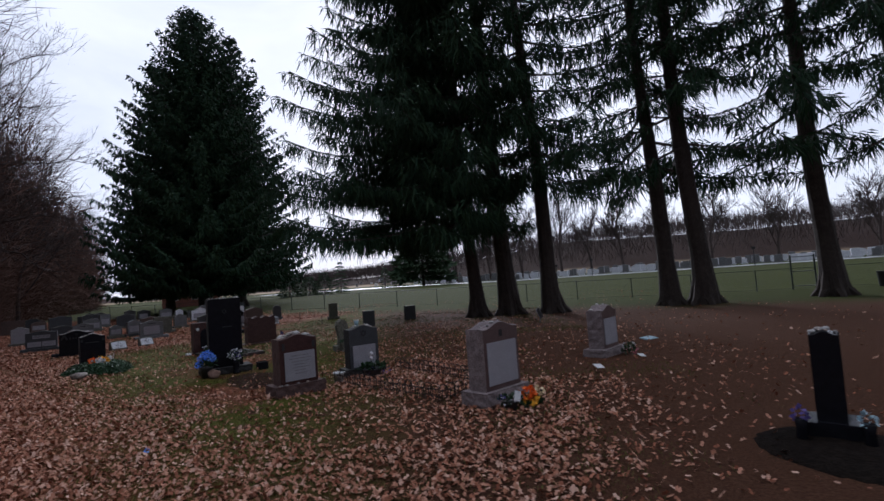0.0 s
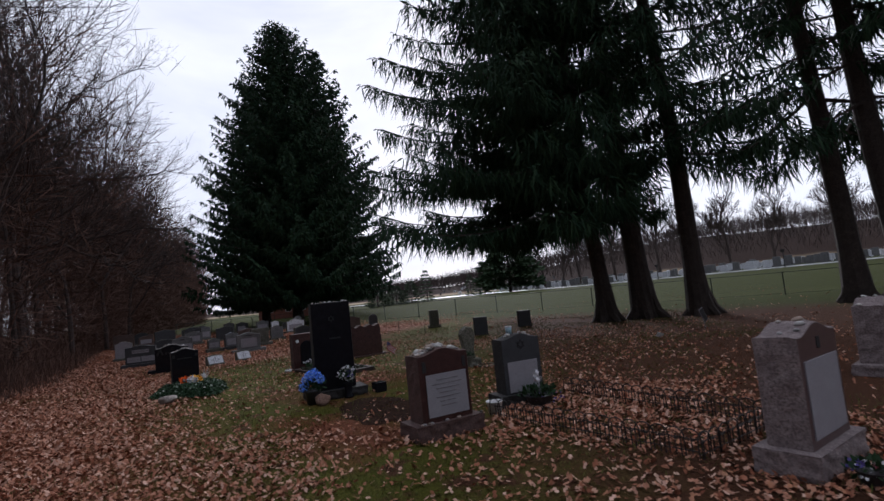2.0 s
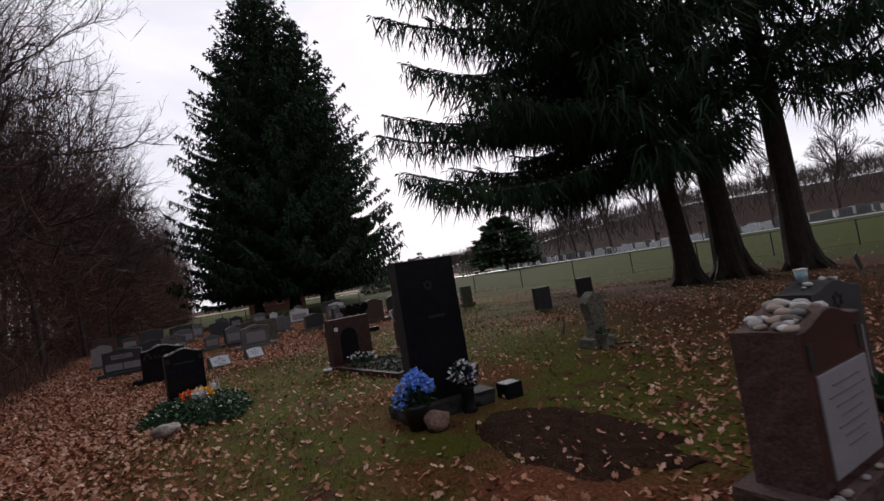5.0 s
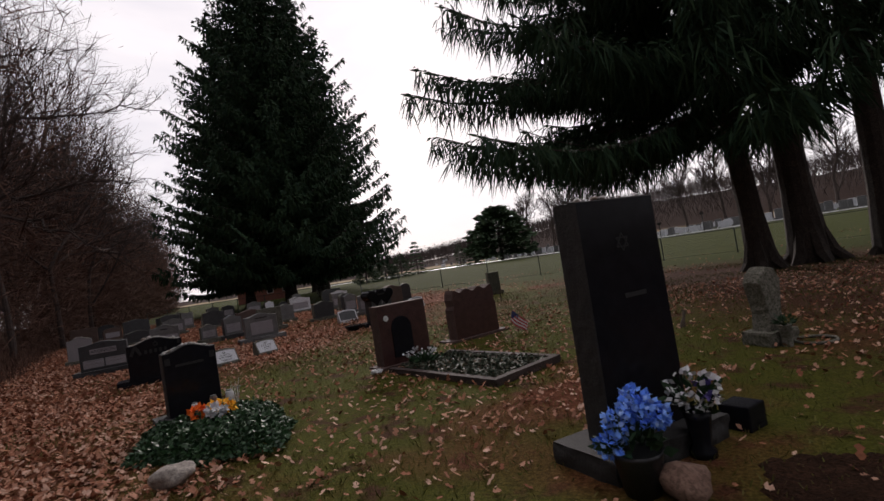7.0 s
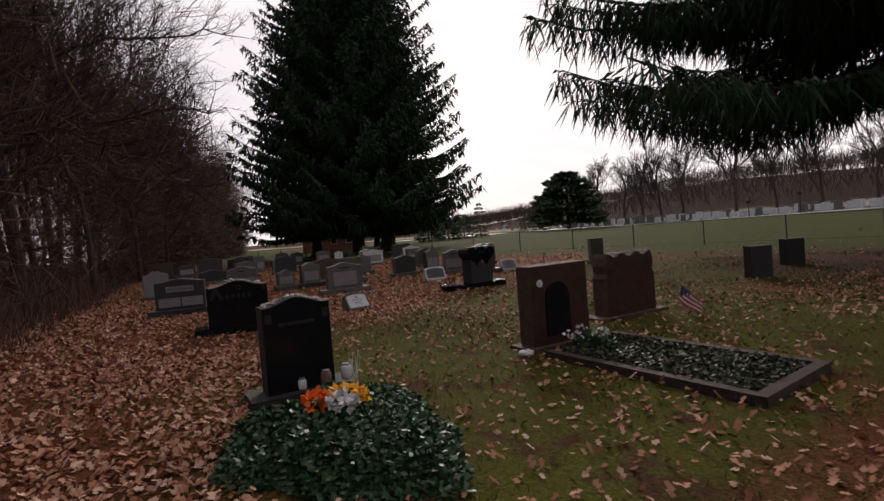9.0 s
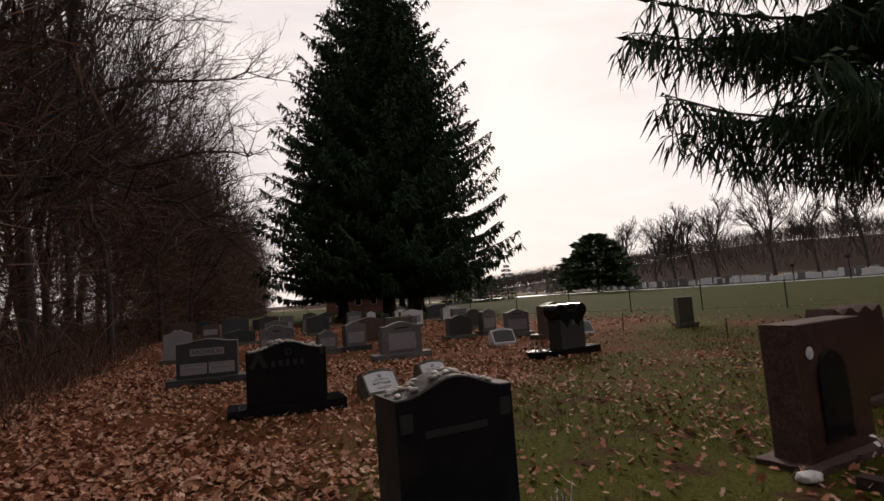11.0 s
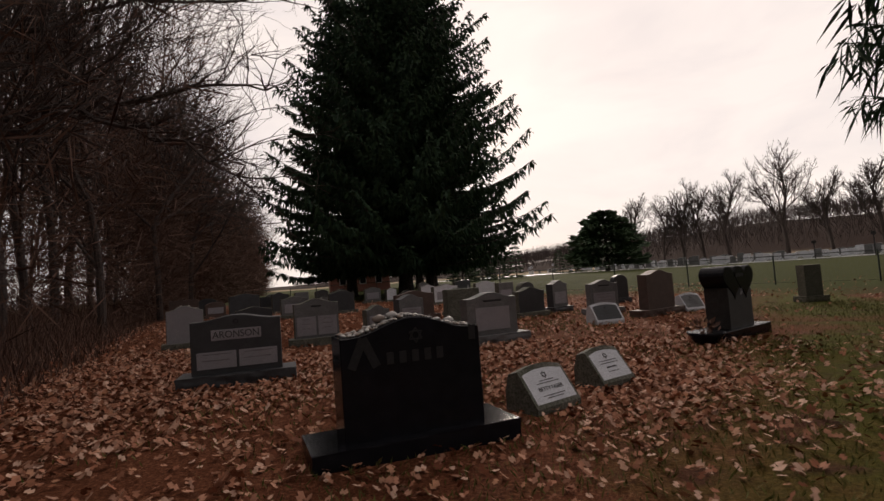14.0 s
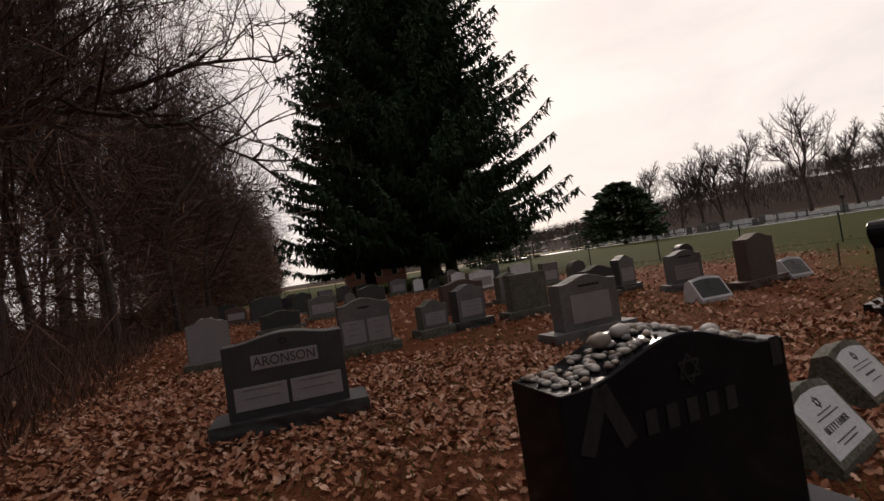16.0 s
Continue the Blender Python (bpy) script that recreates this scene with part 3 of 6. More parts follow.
def stone_c():
    x, y, yaw = 3.09, 11.11, 50
    prof = serp(0.72, 0.92, 0.10)
    g, bh = gravestone(x, y, yaw, 0.72, 0.92, 0.36, prof, PINK_FACE, PINK, "rough-sided pink-grey granite gravestone with pale panel", (1.0, 0.5, 0.18), panels=((0.0, 0.36, 0.60, 0.56, 0),), rough=0.02, seed=6)
    pebbles(g, prof, bh, 0.34, 7, 17, 0.025)
    r = np.random.default_rng(6)
    q = thing("flower_arrangement", 3.59, 10.96, 40, "dark red and white wilted flowers by a gravestone", "flowers", "", land(3.73, 10.76))
    greens(r, 60, (0, 0, 0.12), (0.20, 0.12, 0.12), 0.10, q)
    blossom(None, r, 24, (0, 0, 0.20), (0.2, 0.1, 0.08), 0.04, WHITE_PETAL, "white_bloom", q)
    blossom(None, r, 26, (0.12, 0, 0.10), (0.1, 0.1, 0.08), 0.05, PINK_PETAL, "red_bloom", q)
    for cx, cy, s, m in ((2.44, 9.12, 0.20, PLASTIC_WHITE), (3.56, 10.1, 0.16, PLASTIC_WHITE)):
        c = new("paper_sheet", done(boxed(0, 0, 0, s, s * 0.7, 0.006, 0), "paper_sheet", m))
        c.matrix_world = pose(cx, cy, land(cx, cy) + 0.12, 24, 8, 30)
        tagged(c, "white paper sheet propped against a gravestone", "paper")
    c = new("flat_plaque", done(boxed(0, 0, 0.02, 0.42, 0.26, 0.03, 0.004), "flat_plaque", CYAN))
    c.matrix_world = pose(4.83, 13.26, land(4.83, 13.26), 8, 0, 35)
    tagged(c, "pale blue flat plaque lying on the soil", "plaque")


def stone_d():
    x, y, yaw = foot(-5.81, 11.17, -5.23, 11.59, 0.27)
    prof = straight(0.74, 1.58, 0.01)
    g, bh = gravestone(x, y, yaw, 0.74, 1.58, 0.22, prof, BLACK, BLACK_ROUGH, "tall black granite monument with rough edges, stones along its top", (1.08, 0.56, 0.16), emblem=(0, 1.28, 0.06), lines=(0.05, 0.92, 0.3, 1), rough=0.008, seed=9)
    pebbles(g, prof, bh, 0.26, 12, 23, 0.02)
    r = np.random.default_rng(9)
    q = thing("flower_pot", -5.75, 10.87, 0, "black pot of bright blue artificial hydrangeas", "flowers", "", land(-5.82, 10.93))
    part("pot", lathe([(0.10, 0), (0.14, 0.22), (0.15, 0.25), (0.13, 0.24)], 20), PLASTIC_BLACK, q, smooth=True)
    greens(r, 90, (0, 0, 0.28), (0.20, 0.16, 0.12), 0.12, q)
    for cx, cy, cz, s in ((-0.11, -0.05, 0.42, 0.10), (0.02, -0.08, 0.50, 0.11), (0.12, -0.04, 0.45, 0.11), (-0.19, -0.06, 0.30, 0.09), (0.05, 0.06, 0.52, 0.10), (0.20, 0.02, 0.42, 0.08)):
        blossom(None, r, 90, (cx * 0.75, cy * 0.75, cz), (s * 0.8, s * 0.8, s * 0.7), 0.042, BLUE_PETAL, "hydrangea_head", q, "bright blue silk hydrangea head")
    q = thing("flower_vase", -5.27, 11.31, 0, "black granite vase of white and violet artificial flowers", "vase", "", land(-5.12, 11.53))
    part("vessel", lathe([(0.085, 0), (0.085, 0.04), (0.06, 0.08), (0.08, 0.24), (0.09, 0.30), (0.075, 0.29)], 18), BLACK, q, smooth=True)
    greens(r, 60, (0, 0, 0.38), (0.14, 0.12, 0.12), 0.10, q)
    blossom(None, r, 70, (0.0, -0.02, 0.44), (0.16, 0.12, 0.13), 0.05, WHITE_PETAL, "white_bloom", q)
    blossom(None, r, 26, (0.08, -0.04, 0.44), (0.06, 0.05, 0.05), 0.05, VIOLET_PETAL, "violet_bloom", q)
    ob = new("stone_step", done(boxed(0, 0, 0.09, 0.22, 0.22, 0.18, 0.01), "stone_step", BLACK))
    ob.matrix_world = pose(-4.84, 11.75, land(-4.82, 11.73) - 0.005, 0, 0, 40)
    tagged(ob, "small black granite block beside a monument", "block")
    lump(-5.54, 10.79, 0.13, 0.8, ROCK_BROWN, "brown field stone leaning on a black monument", seed=3)
    bm = bmesh.new()
    bmesh.ops.create_grid(bm, x_segments=26, y_segments=26, size=1.0)
    for v in bm.verts:
        k = min(1.0, math.hypot(v.co.x, v.co.y) * (1 + 0.22 * noise.noise(v.co * 2.2)))
        v.co.z = 0.028 * (1 - k ** 3) + 0.03 * noise.noise(v.co * 6) * (1 - k) - (0.05 if k >= 1 else 0)
        v.co.x *= 0.62
        v.co.y *= 1.15
    ob = new("grave_mound", done(bm, "grave_mound", EARTH, True))
    ob.matrix_world = pose(-4.32, 10.20, land(-4.32, 10.20) + 0.005, 0, 0, 36)
    tagged(ob, "bare brown earth mound of a grave before the monument", "grave mound")


def stone_e():
    x, y, yaw = foot(-3.24, 8.27, -2.52, 8.89, 0.48)
    prof = serp(0.70, 0.86, 0.07)
    g, bh = gravestone(x, y, yaw, 0.70, 0.86, 0.34, prof, RED, RED_ROUGH, "red-brown granite gravestone, pale panel, many stones on top", (0.92, 0.48, 0.20), panels=((0.02, 0.31, 0.56, 0.50, 7),), rough=0.014, seed=11)
    pebbles(g, prof, bh, 0.32, 34, 31, 0.036)
    for sx in (-0.27, 0.29):
        part("carved_rose", boxed(sx, -0.172, bh + 0.66, 0.05, 0.005, 0.13, 0.002), LETTER_PALE, g)
    r = random.Random(8)
    for i in range(8):
        ob = new("pebble", PEBBLES[i % 5])
        ob.matrix_world = g.matrix_world @ pose(r.uniform(-0.45, 0.45), -0.205, bh + 0.012, 0, 0, r.uniform(0, 360)) @ Matrix.Scale(0.022, 4)
        tagged(ob, "small rounded visitor's stone on a gravestone's base", "pebble", "pebbles on a gravestone")
    b = thing("plastic_bucket", -2.47, 9.61, 0, "small white plastic bucket on the ground", "bucket", "", land(-2.39, 9.69))
    part("pail", lathe([(0.085, 0), (0.11, 0.16), (0.118, 0.165), (0.118, 0.175), (0.105, 0.17), (0.08, 0.01)], 20), PLASTIC_WHITE, b, smooth=True)


def stone_f():
    x, y, yaw = foot(-2.32, 10.03, -1.80, 10.37, 0.3)
    prof = serp(0.64, 0.86, 0.07)
    g, bh = gravestone(x, y, yaw, 0.64, 0.86, 0.30, prof, GREY_DARK, BLACK_ROUGH, "dark blue-grey granite gravestone with star emblem and panel", (0.86, 0.44, 0.16), panels=((0.0, 0.24, 0.5, 0.44, 0),), emblem=(0, 0.70, 0.07), rough=0.006, seed=13)
    pebbles(g, prof, bh, 0.28, 7, 37, 0.03)
    cup = thing("drinking_cup", 0, 0, 0, "white and blue cup standing on a gravestone", "cup")
    cup.matrix_world = g.matrix_world @ pose(-0.06, 0.05, bh + 0.857)
    part("cup_body", lathe([(0.04, 0), (0.05, 0.11), (0.045, 0.11), (0.036, 0.01)], 18), CYAN, cup, smooth=True)
    part("cup_rim", lathe([(0.051, 0.10), (0.053, 0.105), (0.051, 0.115), (0.047, 0.115)], 18), PLASTIC_WHITE, cup)
    r = np.random.default_rng(13)
    q = thing("flower_basket", -1.87, 10.00, 35, "dark basket of withered flowers with one white tulip", "flowers", "", land(-1.85, 10.12))
    part("basket", lathe([(0.14, 0), (0.20, 0.14), (0.21, 0.15), (0.18, 0.13)], 18), PLASTIC_BLACK, q)
    greens(r, 120, (0, 0, 0.18), (0.34, 0.20, 0.10), 0.10, q)
    blossom(None, r, 40, (0.1, -0.05, 0.10), (0.32, 0.16, 0.07), 0.035, VIOLET_PETAL, "dark_bloom", q)
    acc = ([], [])
    tube(acc, [Vector((-0.12, -0.1, 0.1)), Vector((-0.10, -0.12, 0.28)), Vector((-0.07, -0.12, 0.38))], [0.006, 0.005, 0.005], 5)
    part("tulip_stem", mesh_of("tulip_stem", acc[0], acc[1], STEM), STEM, q)
    blossom(None, r, 14, (-0.055, -0.12, 0.42), (0.012, 0.012, 0.03), 0.07, WHITE_PETAL, "white_tulip", q, "white silk tulip")


def marker_z():
    g = thing("memorial_statue", -3.49, 14.25, 30, "small weathered carved stone memorial with a vase of greens", "memorial", "", land(-3.39, 14.45))
    part("plinth", rough_block(0, 0, 0, 0.46, 0.36, 0.16, 0.012, 4), WEATHERED, g)
    v, f = tablet([(-0.13, 0), (0.13, 0), (0.11, 0.2), (0.15, 0.42), (0.17, 0.58), (0.10, 0.70), (-0.02, 0.73), (-0.12, 0.66), (-0.17, 0.56), (-0.14, 0.4), (-0.10, 0.2)], 0.22, 0.02, 0.01, 4)
    part("carved_shaft", mesh_of("carved_shaft", [(a, b, c + 0.16) for a, b, c in v], f, WEATHERED), WEATHERED, g)
    q = thing("flower_vase", -3.43, 14.01, 0, "small stone vase with dry greens", "vase", "", land(-3.29, 14.15))
    part("vessel", lathe([(0.06, 0), (0.05, 0.1), (0.075, 0.24), (0.06, 0.24)], 14), WEATHERED, q)
    greens(np.random.default_rng(2), 40, (0, 0, 0.26), (0.08, 0.08, 0.06), 0.08, q)
    bm = bmesh.new()
    n, m = 28, 6
    rings = [[bm.verts.new(((0.20 + 0.018 * math.cos(2 * math.pi * j / m)) * math.cos(2 * math.pi * i / n), (0.20 + 0.018 * math.cos(2 * math.pi * j / m)) * math.sin(2 * math.pi * i / n), 0.02 + 0.018 * math.sin(2 * math.pi * j / m))) for j in range(m)] for i in range(n)]
    for i in range(n):
        for j in range(m):
            bm.faces.new((rings[i][j], rings[(i + 1) % n][j], rings[(i + 1) % n][(j + 1) % m], rings[i][(j + 1) % m]))
    ob = new("ground_ring", done(bm, "ground_ring", WEATHERED, True))
    ob.matrix_world = pose(-3.09, 14.10, land(-2.99, 14.25))
    tagged(ob, "pale ring of a sunken vase in the ground", "ring")


def stone_h():
    x, y, yaw = foot(-10.57, 13.34, -10.09, 13.82, 0.26)
    prof = serp(0.60, 0.83, 0.07)
    g, bh = gravestone(x, y, yaw, 0.60, 0.83, 0.23, prof, BLACK, BLACK_ROUGH, "black granite gravestone with carved flame, stones on its top", (0.9, 0.44, 0.11), lines=(0.0, 0.60, 0.34, 1), rough=0.006, seed=15)
    pebbles(g, prof, bh, 0.22, 46, 41, 0.016)
    for sx, m in ((-0.25, LETTER_PALE), (0.25, LETTER_PALE)):
        part("carved_emblem", boxed(sx, -0.118, bh + 0.66, 0.06, 0.005, 0.08, 0.002), m, g)
    for sx, sy, s, m, lab in ((-0.05, -0.30, 0.035, PLASTIC_WHITE, "small white candle glass"), (0.16, -0.30, 0.045, ROCK_BROWN, "small painted memorial candle jar"), (0.36, -0.26, 0.05, PLASTIC_WHITE, "small white memorial candle jar")):
        q = thing("memorial_candle", 0, 0, 0, lab + " before a black gravestone", "candle", "candles by the black gravestone")
        q.matrix_world = g.matrix_world @ pose(sx, sy, 0.16)
        part("jar", lathe([(s * 0.8, 0), (s, 0.02), (s, s * 2.2), (s * 0.7, s * 2.6), (s * 0.6, s * 2.6)], 14), m, q, smooth=True)
        part("lid", lathe([(s * 0.75, s * 2.6), (s * 0.75, s * 2.85), (s * 0.3, s * 2.9)], 12), STEEL, q)
    acc = ([], [])
    rr = random.Random(5)
    for k in range(10):
        a = Vector((0.40 + rr.uniform(-0.06, 0.06), -0.24 + rr.uniform(-0.05, 0.05), 0.10))
        tube(acc, [a, a + Vector((rr.uniform(-0.06, 0.08), rr.uniform(-0.05, 0.05), rr.uniform(0.12, 0.32)))], [0.004, 0.002], 4)
    w = new("wire_ornament", mesh_of("wire_ornament", acc[0], acc[1], PLASTIC_WHITE))
    w.matrix_world = g.matrix_world
    tagged(w, "tangle of white plastic stems beside a gravestone", "ornament")
    # ivy over the grave
    r = np.random.default_rng(15)
    n = 9500
    a, q = r.uniform(0, 2 * math.pi, n), np.sqrt(r.uniform(0, 1, n))
    wob = 1 + 0.13 * np.sin(3 * a + 1) + 0.07 * np.sin(7 * a)
    px, py = q * wob * np.cos(a) * 0.90, q * wob * np.sin(a) * 0.74
    cx, cy, cyaw = -9.49, 12.70, radians(48 - 90)
    o = np.stack([cx + px * math.cos(cyaw) - py * math.sin(cyaw), cy + px * math.sin(cyaw) + py * math.cos(cyaw), land(cx, cy) + 0.02 + (1 - q ** 4) * r.uniform(0.05, 0.20, n) + 0.26 * np.clip(-px - 0.25, 0, 1) * r.uniform(0.6, 1.0, n)], axis=1)
    ax = np.stack([r.normal(size=n), r.normal(size=n), r.uniform(-0.1, 0.5, n)], axis=1)
    ax /= np.linalg.norm(ax, axis=1, keepdims=True)
    v, f = kites(o, ax, r.uniform(0.03, 0.065, n), r.uniform(0.013, 0.026, n), r)
    stuff("ivy_bed", mesh_np("ivy_bed", v, f, IVY), "dense dark green ivy covering a grave", "ivy")
    q = thing("flower_arrangement", -9.63, 12.85, 20, "orange and white chrysanthemums lying in the ivy", "flowers", "", land(-9.65, 12.86) + 0.22)
    blossom(None, r, 130, (0.05, 0.05, 0.05), (0.17, 0.10, 0.06), 0.06, YELLOW_PETAL, "yellow_bloom", q)
    blossom(None, r, 60, (-0.15, -0.02, 0.05), (0.08, 0.06, 0.05), 0.06, ORANGE_PETAL, "orange_bloom", q)
    blossom(None, r, 80, (0.05, -0.10, 0.06), (0.09, 0.06, 0.05), 0.06, WHITE_PETAL, "white_bloom", q)
    lump(-9.19, 11.56, 0.15, 0.6, ROCK, "pale field stone at the edge of the ivy", seed=6)


def stone_i():
    bx, by, byaw = foot(-13.85, 16.57, -12.95, 17.27, 0.32)
    prof = serp(0.95, 0.74, 0.10)
    g, bh = gravestone(bx, by, byaw, 0.95, 0.74, 0.30, prof, BLACK, BLACK, "wide polished black granite gravestone heaped with stones", (1.38, 0.50, 0.13), emblem=(0.02, 0.62, 0.05), rough=0.0, seed=17)
    for k in range(5):
        part("carved_letter", boxed(-0.16 + 0.085 * k, -0.153, bh + 0.49, 0.045, 0.004, 0.075, 0), LETTER_PALE, g)
    for sx, tilt in ((-0.37, 24), (-0.29, -24)):
        part("carved_emblem", boxed(sx, -0.153, bh + 0.54, 0.055, 0.004, 0.20, 0.001, Matrix.Rotation(radians(tilt), 4, "Y")), LETTER_PALE, g)
    part("carved_flame", boxed(0.42, -0.153, bh + 0.60, 0.05, 0.004, 0.10, 0.001), LETTER_PALE, g)
    pebbles(g, prof, bh, 0.29, 230, 43, 0.0135)
    for sx, s in ((-0.17, 0.045), (-0.08, 0.04), (0.33, 0.04)):
        ob = new("pebble", PEBBLES[1])
        k = 0.74 - 0.10 + 0.10 * (0.5 - 0.5 * math.cos(2 * math.pi * (sx / 0.95 + 0.5)))
        ob.matrix_world = g.matrix_world @ pose(sx, 0.03, bh + k + s * 0.45, 0, 0, 40) @ Matrix.Scale(s, 4)
        tagged(ob, "large dark rough stone on top of a black gravestone", "pebble", "pebbles on a gravestone")


def stone_j():
    x, y, yaw = foot(-8.47, 15.35, -7.77, 16.02, 0.28)
    prof = straight(0.88, 0.92, 0.0)
    g, bh = gravestone(x, y, yaw, 0.88, 0.92, 0.24, prof, RED, RED_ROUGH, "polished dark red granite gravestone with a dark arched niche", (1.06, 0.40, 0.06), rough=0.006, seed=19)
    v, f = tablet(arch(0.36, 0.62, 0.18), 0.02, 0, 0.003)
    part("dark_niche", mesh_of("dark_niche", [(a - 0.05, b - 0.127, c + bh + 0.1) for a, b, c in v], f, BLACK), BLACK, g, "black polished arched inlay")
    part("photo_oval", lathe([(0.04, 0), (0.045, 0.004), (0.03, 0.008)], 18), PLASTIC_WHITE, g).matrix_basis = pose(-0.30, -0.125, bh + 0.72, 90, 0, 0)
    for i, (sx, s) in enumerate(((-0.66, 0.055), (-0.58, 0.05))):
        lump(g.matrix_world @ Vector((sx, -0.2, 0)) and (g.matrix_world @ Vector((sx, -0.2, 0))).x, (g.matrix_world @ Vector((sx, -0.2, 0))).y, s, 0.7, PLASTIC_WHITE, "pale rounded stone at the foot of a red gravestone", "pebble", i + 2)
    # kerbed grave before it
    corners = [(-8.25, 15.13), (-6.69, 13.67), (-5.95, 14.55), (-7.51, 16.01)]
    k = thing("grave_kerb", -7.16, 14.76, 0, "low dark red granite kerb round a planted grave", "grave kerb", "", land(-7.16, 14.76))
    for a, b in zip(corners[:3], corners[1:]):
        d = math.hypot(b[0] - a[0], b[1] - a[1])
        bm = rough_block(0, 0, 0, d + 0.09, 0.10, 0.09, 0.006, int(d * 10))
        part("kerb_stone", bm, KERB, k).matrix_basis = pose((a[0] + b[0]) / 2 - (-7.16), (a[1] + b[1]) / 2 - 14.76, 0.0, 0, 0, math.degrees(math.atan2(b[1] - a[1], b[0] - a[0])))
    r = np.random.default_rng(19)
    n = 5200
    u, w = r.uniform(0.03, 0.97, n), r.uniform(0.05, 0.95, n)
    A, B, D = (np.array(c) for c in (corners[0], corners[1], corners[3]))
    xy = A + (B - A) * u[:, None] + (D - A) * w[:, None]
    o = np.column_stack([xy, [land(p, q) + 0.02 for p, q in xy] + r.uniform(0, 0.09, n)])
    ax = np.stack([r.normal(size=n), r.normal(size=n), r.uniform(-0.1, 0.5, n)], axis=1)
    ax /= np.linalg.norm(ax, axis=1, keepdims=True)
    v, f = kites(o, ax, r.uniform(0.03, 0.06, n), r.uniform(0.011, 0.022, n), r)
    stuff("ground_cover", mesh_np("ground_cover", v, f, IVY_DULL), "dull green ground cover and dead leaves inside the kerb", "ground cover")
    q = thing("flower_bush", -7.82, 15.36, 0, "white artificial flowers with bright green leaves", "flowers", "", land(-7.76, 16.26))
    greens(r, 120, (0.02, -0.04, 0.10), (0.26, 0.20, 0.10), 0.11, q, "leaves", IVY)
    blossom(None, r, 70, (-0.06, 0.02, 0.22), (0.24, 0.16, 0.06), 0.05, WHITE_PETAL, "white_bloom", q)


def stone_l():
    x, y, yaw = foot(-7.54, 17.25, -6.76, 18.01, 0.26)
    prof = scroll(1.06, 0.92)
    g, bh = gravestone(x, y, yaw, 1.06, 0.92, 0.26, prof, RED, RED_ROUGH, "dark red granite gravestone with a carved scroll top", (1.42, 0.44, 0.05), rough=0.010, seed=21)
    q = thing("small_flag", -6.41, 17.61, 0, "small faded stars and stripes flag on a stick", "flag", "", land(-6.24, 18.31))
    acc = ([], [])
    tube(acc, [Vector((0.06, 0, 0)), Vector((-0.06, 0, 0.42))], [0.006, 0.005], 6)
    part("stick", mesh_of("stick", acc[0], acc[1], TIMBER), TIMBER, q)
    down, out = Vector((0.29, -0.08, -0.26)) / 0.4, Vector((0.28, 0, 0.96))
    for i in range(7):
        bm = bmesh.new()
        rows = []
        for s in range(9):
            u = s / 8
            o = Vector((-0.055, 0, 0.40)) + down * 0.36 * u - out * (0.032 * i) * (0.9 + 0.1 * math.sin(5 * u))
            o.y += 0.015 * math.sin(9 * u + i * 0.4)
            if u * 8 < 3 and i < 4:
                o.y -= 0.001
            rows.append((bm.verts.new(o), bm.verts.new(o - out * 0.032)))
        for a, b in zip(rows, rows[1:]):
            bm.faces.new((a[0], b[0], b[1], a[1]))
        part("stripe", bm, FLAG_RED if i % 2 == 0 else FLAG_WHITE, q)
    bm = bmesh.new()
    rows = []
    for s in range(5):
        u = s / 8 * 0.8
        o = Vector((-0.055, -0.006, 0.40)) + down * 0.36 * u
        o.y += 0.015 * math.sin(9 * u)
        rows.append((bm.verts.new(o), bm.verts.new(o - out * 0.128)))
    for a, b in zip(rows, rows[1:]):
        bm.faces.new((a[0], b[0], b[1], a[1]))
    part("canton", bm, FLAG_BLUE, q, "navy blue canton")


